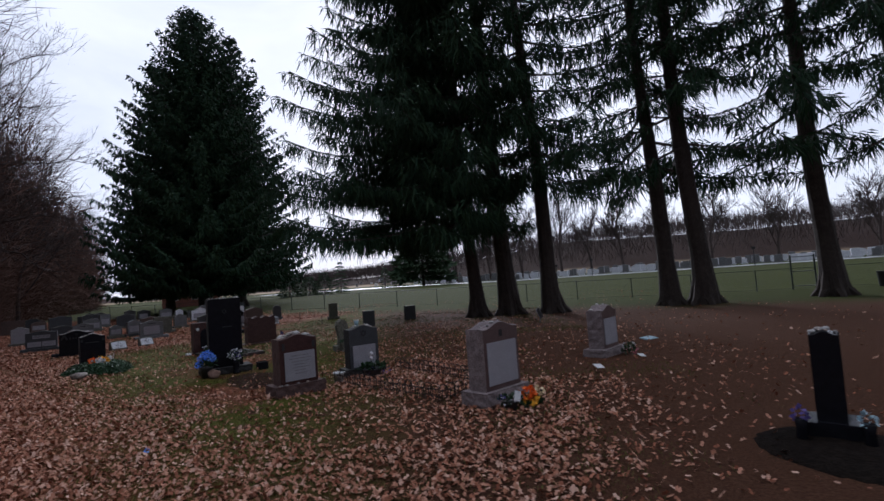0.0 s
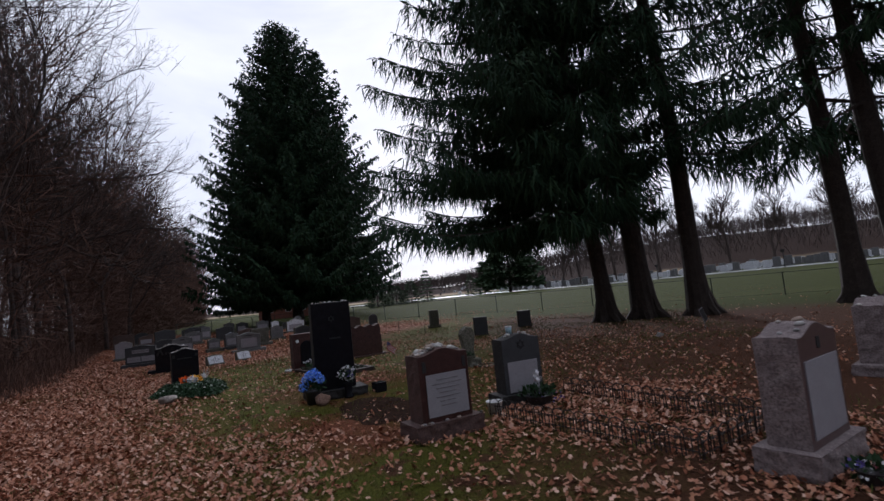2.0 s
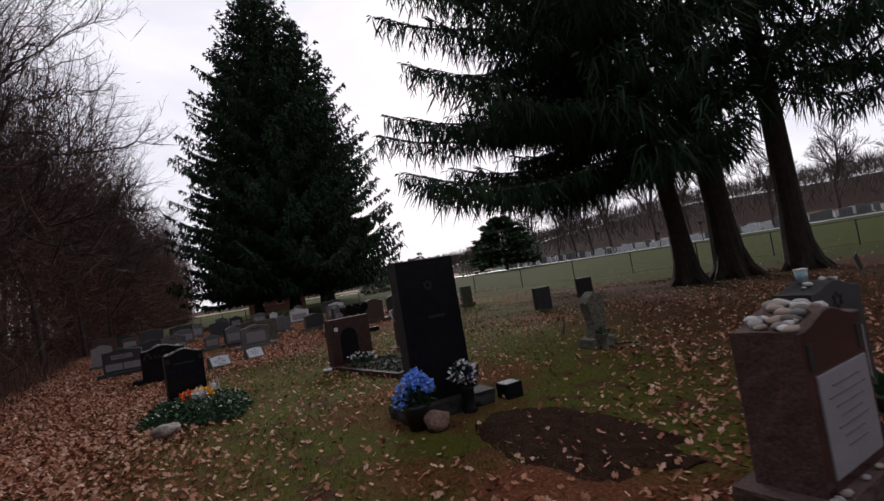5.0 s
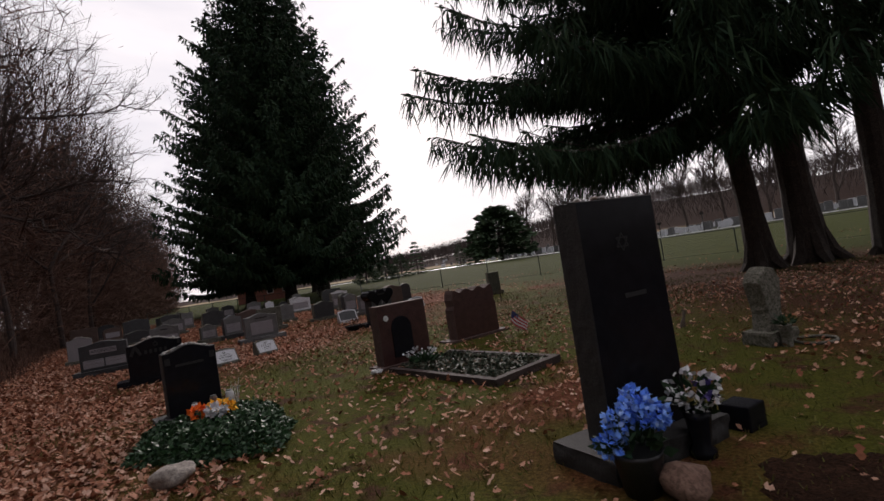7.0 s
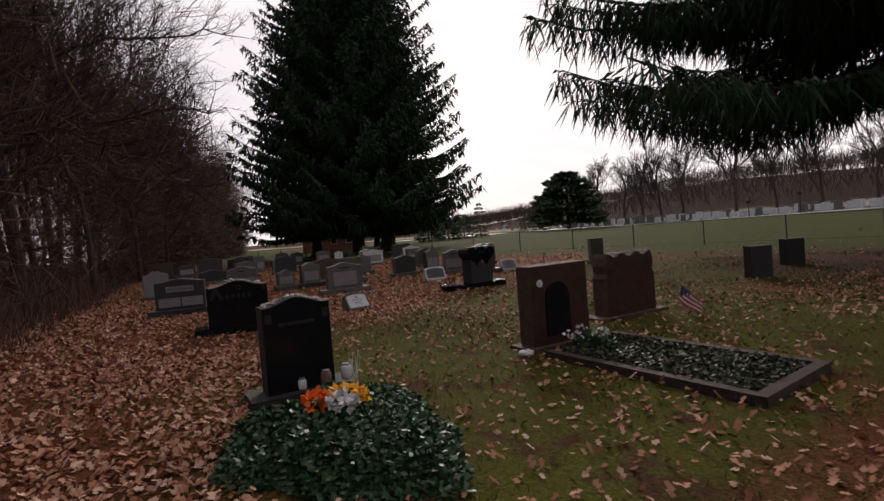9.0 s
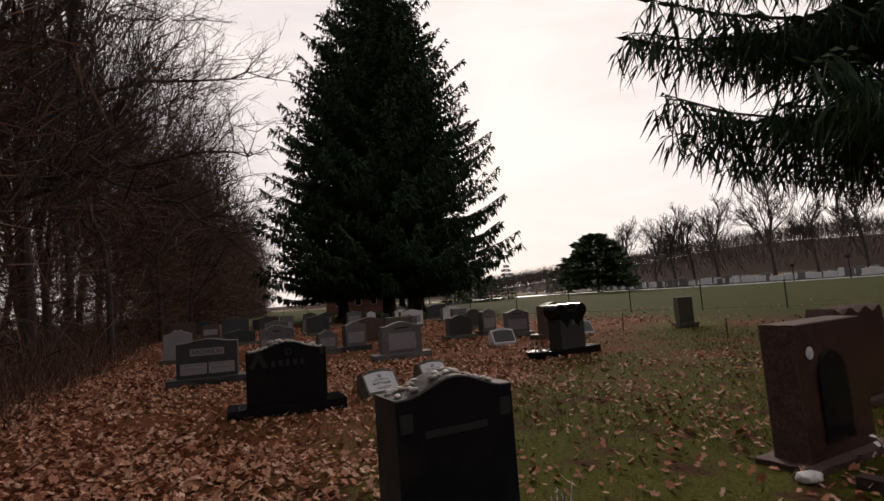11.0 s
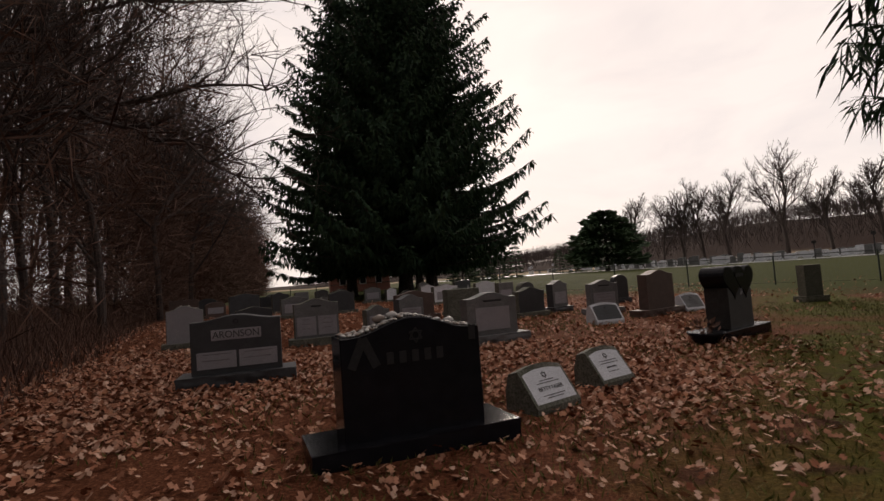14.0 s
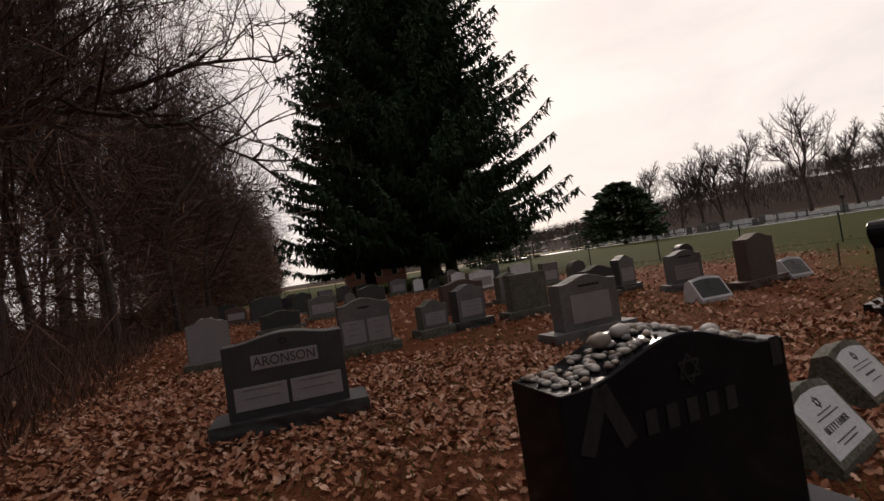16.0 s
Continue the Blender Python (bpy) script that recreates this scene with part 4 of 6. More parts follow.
def stone_m():
    bx, by, byaw = foot(-10.50, 21.77, -9.90, 22.53, 0.34)
    g = thing("gravestone", bx, by, byaw, "black granite gravestone with a carved double heart top", "gravestone", "", land(bx, by) - 0.01)
    part("base", boxed(0, 0, 0.07, 1.45, 0.5, 0.16, 0.01), BLACK, g)
    prof = straight(0.72, 0.58, 0.0)
    v, f = tablet(prof, 0.34, 0.006, seed=2)
    me = mesh_of("tablet", [(a, b, c + 0.15) for a, b, c in v], f, BLACK_ROUGH)
    me.materials.append(GREY_DARK)
    me.polygons[len(f) - 2].material_index = 1
    t = part("tablet", me, BLACK, g)
    hearts = []
    for i in range(44):
        a = 2 * math.pi * i / 44
        hearts.append((0.025 * 16 * math.sin(a) ** 3, 0.021 * (13 * math.cos(a) - 5 * math.cos(2 * a) - 2 * math.cos(3 * a) - math.cos(4 * a))))
    for sx in (-0.17, 0.17):
        v, f = tablet([(x * 0.72 + sx, z * 0.80 + 0.84) for x, z in hearts][::-1], 0.36 + 0.01 * (sx > 0), 0, 0.01)
        part("heart", mesh_of("heart", [(a, b, c) for a, b, c in v], f, BLACK), BLACK, t, "polished black granite heart")
    part("inscription_line", boxed(0, -0.19, 0.90, 0.24, 0.006, 0.05, 0), LETTER_PALE, t)
    acc = ([], [])
    rows = [Vector((0.02 * math.sin(k), -0.19, 0.70 - 0.02 * k)) for k in range(5)]
    tube(acc, rows, [0.012] * 5, 6)
    part("hanging_ornament", mesh_of("hanging_ornament", acc[0], acc[1], PANEL), PANEL, t, "pale carved ornament")
    q = thing("planter_bowl", -10.86, 21.30, 0, "black stone planter bowl of dry plants", "planter", "", land(-10.66, 21.48))
    part("bowl", lathe([(0.12, 0), (0.22, 0.14), (0.24, 0.18), (0.2, 0.17)], 20), BLACK, q, smooth=True)
    greens(np.random.default_rng(21), 40, (0, 0, 0.24), (0.18, 0.18, 0.12), 0.10, q, "dry_plant", BRUSH)


def slant(lx, ly, rx, ry, w, label, face, side, text=None, seed=0, size=1.0):
    x, y, yaw = foot(lx, ly, rx, ry, 0.40)
    g = thing("slant_marker", x, y, yaw, label, "grave marker", "slant-faced grave markers", land(x, y) - 0.01)
    g.matrix_world = g.matrix_world @ Matrix.Scale(size, 4)
    n = 12
    top = [(w / 2 - w * i / n, 0.39 + 0.05 * math.sin(math.pi * i / n)) for i in range(n + 1)]
    # side profile: low front, sloping face, rough back
    bm = bmesh.new()
    rows = []
    for i in range(n + 1):
        u = -w / 2 + w * i / n
        h = 0.38 + 0.045 * math.sin(math.pi * i / n)
        j = 0.01 * noise.noise(Vector((u * 9, seed, 0)))
        rows.append([bm.verts.new(p) for p in ((u, -0.20, 0), (u, -0.20, 0.07), (u, -0.19, 0.085), (u, 0.015, 0.360), (u, 0.04, h), (u, 0.15 + j, h - 0.03), (u, 0.20 + j, h * 0.5), (u, 0.20 + j, 0))])
    for a, b in zip(rows, rows[1:]):
        for k in range(7):
            bm.faces.new((a[k], b[k], b[k + 1], a[k + 1]))
    bm.faces.new(rows[0])
    bm.faces.new(rows[-1][::-1])
    part("marker_block", bm, side, g)
    slope = math.atan2(0.275, 0.205)
    m = Matrix.Translation((0, -0.19, 0.085)) @ Matrix.Rotation(slope, 4, "X")
    L = 0.36
    plate = bmesh.new()
    pts = [(-w / 2 + 0.03, 0.02), (w / 2 - 0.03, 0.02)] + [(w / 2 - 0.03 - (w - 0.06) * i / n, L - 0.035 + 0.04 * math.sin(math.pi * i / n)) for i in range(n + 1)]
    lo = [plate.verts.new((a, b, 0.0)) for a, b in pts]
    hi = [plate.verts.new((a, b, 0.005)) for a, b in pts]
    plate.faces.new(hi)
    for i in range(len(pts)):
        plate.faces.new((lo[i], lo[(i + 1) % len(pts)], hi[(i + 1) % len(pts)], hi[i]))
    p = part("inscription_face", plate, face, g, "smooth pale sloping face")
    p.matrix_basis = m
    if text:
        me = lettering(text, 0.056, 0.002)
        me.materials.append(LETTER_DARK)
        part("lettering", me, LETTER_DARK, p).matrix_basis = pose(0, 0.15, 0.007)
    r = random.Random(seed)
    for k, yy in enumerate((0.235, 0.21, 0.085, 0.06) if text else (0.23, 0.2, 0.15, 0.1)):
        part("inscription_line", boxed(0, yy, 0.006, w * r.uniform(0.3, 0.55), 0.007 if k != 2 or text else 0.014, 0.003, 0), LETTER_DARK, p)
    bm = bmesh.new()
    for k in range(2):
        q = [Vector((0.035 * math.cos(math.pi / 2 + k * math.pi + i * 2 * math.pi / 3), 0.29 + 0.035 * math.sin(math.pi / 2 + k * math.pi + i * 2 * math.pi / 3), 0.006 + 0.001 * k)) for i in range(3)]
        for i in range(3):
            a, b = q[i], q[(i + 1) % 3]
            d = b - a
            mm = (a + b) / 2
            block(bm, mm.x, mm.y, mm.z, d.length, 0.006, 0.003, 0, Matrix.Rotation(math.atan2(d.y, d.x), 4, "Z"))
    part("star_emblem", bm, LETTER_DARK, p)
    return g


def stone_name():
    x, y, yaw = foot(-16.69, 18.43, -15.71, 19.07, 0.45)
    prof = serp(0.98, 0.66, 0.06)
    g, bh = gravestone(x, y, yaw, 0.98, 0.66, 0.26, prof, GREY_DARK, GREY_DARK, "dark grey granite family gravestone with raised name panel", (1.28, 0.46, 0.15), rough=0.004, seed=23, emblem=(0.0, 0.585, 0.035),
                       panels=((0.0, 0.44, 0.54, 0.12, 0), (-0.22, 0.16, 0.42, 0.19, 2), (0.23, 0.16, 0.42, 0.19, 2)))
    me = lettering("ARONSON", 0.112, 0.003)
    me.materials.append(LETTER_DARK)
    ob = part("lettering", me, LETTER_DARK, g, "dark capital letters")
    ob.matrix_basis = pose(0, -0.143, bh + 0.44, 90, 0, 0)
    ob.scale = (0.92, 1, 1)


stone_a()
stone_b()
stone_c()
stone_d()
stone_e()
stone_f()
marker_z()
stone_h()
stone_i()
stone_j()
stone_l()
stone_m()
slant(-12.74, 17.73, -12.38, 18.21, 0.60, "pale grey granite slant marker with carved dark lettering", WHITE, GREY_ROUGH, "BETTY FABER", 1, 0.86)
slant(-12.23, 18.62, -11.89, 19.04, 0.54, "pale grey granite slant marker with a star emblem", WHITE, GREY_ROUGH, None, 2, 0.86)
slant(-12.23, 24.02, -11.67, 24.37, 0.60, "dark-faced slant marker with a pale border", GREY_DARK, WHITE, None, 3)
slant(-10.27, 26.34, -9.77, 26.65, 0.52, "small pale slant marker on the grass", GREY, WHITE, None, 4)
stone_name()

# the rows of older stones: front corners, tablet width, height, outline, face, sides, base width
ROW = [
    (-20.19, 21.76, -19.64, 22.22, 0.66, 0.72, serp, PANEL, GREY_ROUGH, 0.84, "pale-panelled grey granite gravestone with stones on top"),
    (-17.50, 21.86, -16.72, 22.44, 0.80, 0.72, serp, GREY, GREY_ROUGH, 1.00, "grey granite family gravestone on a rough mossy base"),
    (-16.61, 23.02, -16.11, 23.53, 0.50, 0.48, serp, GREY, GREY_ROUGH, 0.66, "small grey granite gravestone on a rough base"),
    (-16.13, 23.61, -15.61, 24.25, 0.60, 0.64, serp, GREY, GREY_DARK, 0.84, "grey granite gravestone with a pale inscription panel"),
    (-15.34, 24.35, -14.52, 25.07, 0.80, 0.68, straight, GREY_ROUGH, GREY_ROUGH, 1.10, "weathered stained grey gravestone on a plinth"),
    (-14.23, 21.49, -13.32, 22.27, 0.92, 0.68, serp, GREY, GREY, 1.32, "grey granite family gravestone with carved name and plinth"),
    (-11.20, 25.36, -10.30, 26.34, 0.92, 0.84, serp, BROWN, BROWN, 1.40, "brown granite gravestone on a wide rough plinth"),
    (-12.33, 26.41, -11.56, 26.80, 0.72, 0.68, serp, GREY, GREY, 0.95, "grey granite gravestone with carved letters"),
    (-11.55, 30.53, -11.11, 30.77, 0.48, 0.72, arch, GREY_DARK, GREY_DARK, 0.6, "round-topped dark grey gravestone"),
    (-13.34, 27.53, -12.71, 28.25, 0.55, 0.70, serp, GREY, GREY_DARK, 0.75, "narrow grey granite gravestone with pale panel"),
    (-7.33, 27.77, -6.97, 27.93, 0.46, 0.74, straight, GREY_ROUGH, WEATHERED, 0.62, "small weathered upright gravestone on the grass"),
    (-4.28, 21.66, -3.82, 21.84, 0.50, 0.70, straight, GREY_DARK, BLACK_ROUGH, None, "small dark upright gravestone on the grass"),
    (-2.75, 24.16, -2.25, 24.34, 0.52, 0.68, straight, GREY_DARK, BLACK_ROUGH, None, "small dark upright gravestone beneath the spruces"),
]
for i, (lx, ly, rx, ry, w, h, shape, face, side, bw, lab) in enumerate(ROW):
    x, y, yaw = foot(lx, ly, rx, ry, 0.4)
    prof = shape(w, h)
    panels = ((0, h * 0.34, w * 0.78, h * 0.44, 3),) if face is GREY and i not in (5,) else ()
    if i == 1:
        panels = ((-0.19, 0.22, 0.34, 0.34, 3), (0.19, 0.22, 0.34, 0.34, 3))
    if i == 5:
        panels = ((0.0, 0.26, 0.62, 0.36, 0),)
    g, bh = gravestone(x, y, yaw, w, h, 0.24, prof, face, side, lab, (bw, 0.40, 0.15) if bw else None, panels, None, (0, h * 0.8, w * 0.5, 1) if i in (1, 5, 7) else None, 0.007, 0.0, "row of old gravestones", 30 + i)
    if i == 0:
        pebbles(g, prof, bh, 0.22, 8, 60, 0.02)
# middle, width, height of the stones farther back
BACK = [(-22.6, 30.1, 0.95, 0.80, 0), (-22.7, 27.9, 1.10, 0.61, 1), (-30.8, 33.7, 1.26, 0.94, 3), (-29.3, 34.0, 0.90, 0.75, 3), (-27.0, 33.1, 1.26, 1.03, 1), (-26.0, 34.2, 0.62, 0.99, 1), (-25.3, 35.0, 0.62, 0.93, 0),
        (-24.1, 34.9, 0.45, 0.64, 0), (-21.5, 31.6, 0.97, 0.89, 1), (-24.2, 40.6, 0.93, 0.90, 0), (-23.0, 40.4, 0.60, 0.78, 2), (-22.3, 41.0, 0.56, 0.59, 1), (-21.2, 40.8, 0.59, 0.98, 0), (-16.9, 26.9, 1.08, 0.79, 3),
        (-20.2, 38.3, 0.75, 0.82, 2), (-18.2, 34.5, 1.20, 0.85, 2), (-16.0, 28.1, 0.66, 0.77, 0), (-17.2, 38.0, 1.08, 0.83, 2), (-15.4, 32.8, 0.69, 0.78, 0), (-14.4, 31.0, 0.60, 0.79, 1), (-13.8, 26.7, 0.82, 0.74, 1),
        (-28.3, 37.8, 0.92, 0.92, 1), (-29.4, 39.4, 0.80, 0.86, 0), (-32.3, 37.0, 0.92, 0.92, 1), (-26.6, 41.4, 0.80, 0.92, 1), (-28.6, 42.7, 0.84, 0.95, 0), (-31.3, 40.8, 0.74, 0.74, 1), (-32.4, 43.1, 0.90, 0.90, 0), (-29.5, 46.3, 0.80, 0.80, 1),
        (-35.1, 48.0, 0.80, 0.85, 0), (-19.8, 44.4, 0.91, 0.91, 1), (-33.2, 38.7, 0.76, 0.76, 3), (-19.3, 41.6, 0.80, 0.92, 1), (-29.4, 36.2, 0.69, 0.80, 2), (-30.2, 40.4, 0.77, 0.83, 2)]
FACES = (GREY, GREY_DARK, WHITE, BROWN)
for i, (x, y, w, h, m) in enumerate(BACK):
    r = random.Random(100 + i)
    shape = (serp, serp, straight, arch)[i % 4] if m != 2 else serp
    hh = h - 0.13
    panels = ((0, hh * 0.36, w * 0.76, hh * 0.46, 0),) if i % 3 == 0 else ()
    gravestone(x, y, 46 + r.uniform(-5, 5), w, hh, 0.24, shape(w, hh), FACES[m], GREY_ROUGH if m != 3 else BROWN, ("grey granite gravestone in the back rows", "dark grey gravestone in the back rows", "pale granite gravestone in the back rows", "red-brown gravestone near the wood")[m],
               (w * 1.25, 0.4, 0.13), panels, None, None, 0.006, r.uniform(-0.03, 0.03), "back rows of gravestones", 130 + i)


# ---- low wire border round one grave ----
def wire_border():
    acc = ([], [])
    n = 12
    tube(acc, [Vector((-0.10, 0, 0.0)), Vector((-0.10, 0, 0.17))] + [Vector((-0.10 * math.cos(math.pi * k / n), 0, 0.17 + 0.09 * math.sin(math.pi * k / n))) for k in range(1, n)] + [Vector((0.10, 0, 0.17)), Vector((0.10, 0, 0.0))], [0.0065] * (n + 3), 5)
    hoop = mesh_of("hoop", acc[0], acc[1], IRON)
    acc = ([], [])
    tube(acc, [Vector((0, 0, 0)), Vector((0, 0, 0.16)), Vector((0, 0, 0.20))], [0.006, 0.006, 0.002], 5)
    tube(acc, [Vector((-0.035, 0, 0.155)), Vector((0.035, 0, 0.155))], [0.006, 0.006], 5)
    picket = mesh_of("picket", acc[0], acc[1], IRON)
    corners = [(-2.50, 9.43), (-0.42, 7.51), (0.56, 8.48), (-1.48, 10.70)]
    for a, b in ((0, 1), (1, 2), (3, 2)):
        a, b = Vector((*corners[a], 0)), Vector((*corners[b], 0))
        d = b - a
        n = int(d.length / 0.155)
        q = thing("garden_border", a.x, a.y, math.degrees(math.atan2(d.y, d.x)), "low black wire garden border with hooped tops", "garden border", "wire borders round a grave", land(a.x, a.y) - 0.01)
        for k in range(n):
            part("hoop", hoop, IRON, q).matrix_basis = pose((k + 0.5) * d.length / n, 0.004 * (k % 2), 0, 0, 0, 0)
            part("picket", picket, IRON, q).matrix_basis = pose((k + 0.5) * d.length / n, 0.012, 0)
        for z in (0.06, 0.17):
            acc = ([], [])
            tube(acc, [Vector((0, 0.008, z)), Vector((d.length, 0.008, z))], [0.005, 0.005], 5)
            part("rail", mesh_of("rail", acc[0], acc[1], IRON), IRON, q)


wire_border()


# ---- small scattered things ----
def scattered():
    q = thing("solar_light", 2.81, 18.49, 40, "tilted solar panel light on a stake", "garden light", "", land(2.3, 16.1))
    part("stake", lathe([(0.012, 0), (0.012, 0.3), (0.01, 0.3)], 8), STEEL, q)
    part("panel", boxed(0, 0, 0.40, 0.16, 0.015, 0.40, 0.004, Matrix.Rotation(radians(-28), 4, "Y")), PLASTIC_BLACK, q)
    part("panel_rim", boxed(0, 0.006, 0.40, 0.19, 0.012, 0.43, 0.004, Matrix.Rotation(radians(-28), 4, "Y")), PANEL, q)
    q = new("paper_sheet", done(boxed(0, 0, 0.05, 0.18, 0.01, 0.12, 0.002), "paper_sheet", PLASTIC_WHITE))
    q.matrix_world = pose(1.29, 17.31, land(1.1, 15.6), 30, 20, 20)
    tagged(q, "small white marker card on the ground", "marker")
    for x, y, h, tilt in ((-4.0, 15.9, 0.30, 24), (-3.93, 15.95, 0.28, 8), (-9.0, 27.6, 0.55, 3), (-6.9, 24.5, 0.45, 0)):
        q = new("wooden_stake", done(boxed(0, 0, h / 2, 0.03, 0.03, h, 0.003), "wooden_stake", TIMBER))
        q.matrix_world = pose(x, y, land(x, y) - 0.02, 0, tilt, 10)
        tagged(q, "thin weathered wooden stake in the ground", "stake")
    r = np.random.default_rng(77)
    q = thing("fallen_flower", -3.85, 5.67, 0, "single blue silk blossom lying among leaves", "flower", "", land(-3.9, 5.8) + 0.02)
    blossom(None, r, 14, (0, 0, 0.02), (0.02, 0.02, 0.01), 0.03, BLUE_PETAL, "petal", q)


scattered()


# ---- chain-link fence along the field ----
def chain_fence():
    a, b = Vector((26.0, 25.6, 0)), Vector((-42.0, 53.0, 0))
    d = (b - a)
    n = int(d.length / 3.2)
    acc = ([], [])
    tube(acc, [Vector((0, 0, 0)), Vector((0, 0, 1.22)), Vector((0, 0, 1.25))], [0.03, 0.03, 0.012], 8)
    post = mesh_of("post", acc[0], acc[1], STEEL_DARK)
    yaw = math.degrees(math.atan2(d.y, d.x))
    f = thing("chain_link_fence", a.x, a.y, yaw, "low green chain-link fence with steel posts", "fence", "", 0.0)
    L = d.length
    for k in range(n + 1):
        p = a + d * (k / n)
        part("post", post, STEEL_DARK, f).matrix_basis = pose(L * k / n, 0, land(p.x, p.y) - 0.02)
    pts = [a + d * (k / n) for k in range(n + 1)]
    for z, r in ((1.18, 0.018), (0.08, 0.006)):
        acc = ([], [])
        tube(acc, [Vector((L * k / n, 0, land(p.x, p.y) + z)) for k, p in enumerate(pts)], [r] * (n + 1), 5)
        part("rail", mesh_of("rail", acc[0], acc[1], STEEL_DARK), STEEL_DARK, f)
    # woven wire: two families of slanting strands
    v, fc = [], []
    step, h, w = 0.11, 1.1, 0.0022
    for k in range(int(L / step)):
        x = k * step
        for s in (-1, 1):
            i = len(v)
            v += [(x - w, 0.004 * s, 0.08), (x + w, 0.004 * s, 0.08), (x + s * h + w, 0.004 * s, 0.08 + h), (x + s * h - w, 0.004 * s, 0.08 + h)]
            fc.append((i, i + 1, i + 2, i + 3))
    part("wire_mesh", mesh_of("wire_mesh", v, fc, STEEL), STEEL, f)["kind"] = "stuff"
    # gate posts and a stack of rubbish bins by it
    g = thing("fence_gate", 19.3, 28.2, yaw, "chain-link gate with steel frame standing by the fence", "gate", "", land(19.3, 28.2))
    for x in (0, 1.1):
        acc = ([], [])
        tube(acc, [Vector((x, 0.0, 0)), Vector((x, 0.0, 1.9))], [0.045, 0.045], 8)
        part("gate_post", mesh_of("gate_post", acc[0], acc[1], STEEL_DARK), STEEL_DARK, g)
    for z in (0.2, 1.0, 1.8):
        acc = ([], [])
        tube(acc, [Vector((0, 0.0, z)), Vector((1.1, 0.0, z))], [0.025, 0.025], 6)
        part("gate_rail", mesh_of("gate_rail", acc[0], acc[1], STEEL), STEEL, g)
    q = thing("rubbish_bin", 21.6, 26.6, 0, "dark plastic rubbish bin near the gate", "bin", "", land(21.6, 26.6))
    part("bin_body", lathe([(0.22, 0), (0.28, 0.75), (0.3, 0.78), (0.26, 0.76)], 20), PLASTIC_BLACK, q)


chain_fence()


# ---- spruces ----
def spruce_parts(seed, H, R, trunk_r, z0, per_whorl=5, gap=0.55, step=0.22, droop=0.35, low_keep=1.0, spray=0.42, full=0.85, fat=1.0, hang=1, tip=0.34, side=None):
    rng, r = np.random.default_rng(seed), random.Random(seed)
    wood = ([], [])
    n = 14
    tube(wood, [Vector((0.06 * math.sin(i * 0.9 + seed), 0.06 * math.cos(i * 0.7), H * i / n)) for i in range(n + 1)],
         [trunk_r * (1.35 if i == 0 else 1.0) * (1 - i / n * 0.93) + 0.01 for i in range(n + 1)], 12)
    for k in range(6):
        a = k * 1.05 + seed
        tube(wood, [Vector((math.cos(a) * trunk_r * 2.0, math.sin(a) * trunk_r * 2.0, -0.05)), Vector((math.cos(a) * trunk_r * 1.1, math.sin(a) * trunk_r * 1.1, 0.25)), Vector((math.cos(a) * trunk_r * 0.7, math.sin(a) * trunk_r * 0.7, 0.9))], [0.10, 0.16, 0.1], 6)
    limbs = ([], [])
    O, A, Ln, Wd, Sg = [], [], [], [], []
    z = z0
    while z < H - 0.3:
        frac = (z - z0) / (H - z0)
        reach = R * (1 - frac) ** full * (0.75 + 0.25 * min(1.0, frac / 0.08 + 0.4))
        for b in range(per_whorl):
            if frac < 0.25 and r.random() > low_keep:
                continue
            a = 2 * math.pi * (b + r.random() * 0.8) / per_whorl + z * 2.4
            lee = 0.0 if side is None else 0.5 - 0.5 * math.cos(a - side)
            if lee > 0.45 and r.random() < 0.55:
                continue
            L = max(0.35, reach * (1 - 0.55 * lee) * r.uniform(0.62, 1.08))
            zz = z + r.uniform(-0.2, 0.2)
            rise = 0.25 * frac ** 1.5 - droop * (1 - frac) + (0.0 if side is None else r.uniform(-0.16, 0.14))
            c, s = math.cos(a), math.sin(a)
            m = 7
            pts = []
            for i in range(m + 1):
                u = i / m
                h = zz + L * (rise * u * (1.25 - 0.2 * u) + 0.30 * u ** 3 + 0.10 * u * (1 - u))
                w = 0.05 * L * math.sin(u * 3 + b)
                pts.append(Vector((c * L * u - s * w, s * L * u + c * w, max(0.5, h))))
            tube(limbs, pts, [0.012 + 0.011 * L * (1 - i / m) ** 1.2 for i in range(m + 1)], 4)
            k = max(3, int(L / step))
            for j in range(k):
                u = 0.16 + 0.84 * (j + r.random() * 0.7) / k
                u = min(u, 0.995)
                i = min(m - 1, int(u * m))
                p = pts[i].lerp(pts[i + 1], u * m - i)
                side_len = (tip + 0.18 * L * (1 - u)) * r.uniform(0.5, 1.15)
                side_len = min(side_len, 1.4)
                for sd in (-1, 1):
                    ang = a + sd * radians(r.uniform(40, 70))
                    dx, dy = math.cos(ang), math.sin(ang)
                    q = max(1, int(side_len / 0.24))
                    for t in range(q + 1):
                        f = t / (q + 0.5)
                        o = (p.x + dx * side_len * f, p.y + dy * side_len * f, p.z - 0.10 * side_len * f)
                        # a spray along the twig, and one that hangs
                        O.append(o), A.append((dx, dy, -0.25)), Ln.append(0.32), Wd.append(0.045 * fat), Sg.append(0.05)
                        for _ in range(hang):
                            O.append(o), A.append((dx * 0.35 + r.uniform(-0.55, 0.55), dy * 0.35 + r.uniform(-0.55, 0.55), -1.0)), Ln.append(r.uniform(0.35, 1.0) * spray * (0.6 + 0.5 * (1 - frac))), Wd.append(0.042 * fat), Sg.append(0.0)
                O.append((p.x, p.y, p.z)), A.append((c, s, 0.25)), Ln.append(0.34), Wd.append(0.05), Sg.append(0.0)
        z += gap * r.uniform(0.8, 1.2) * (1.0 - 0.3 * frac)
    A = np.array(A)
    A /= np.linalg.norm(A, axis=1, keepdims=True)
    O = np.array(O)
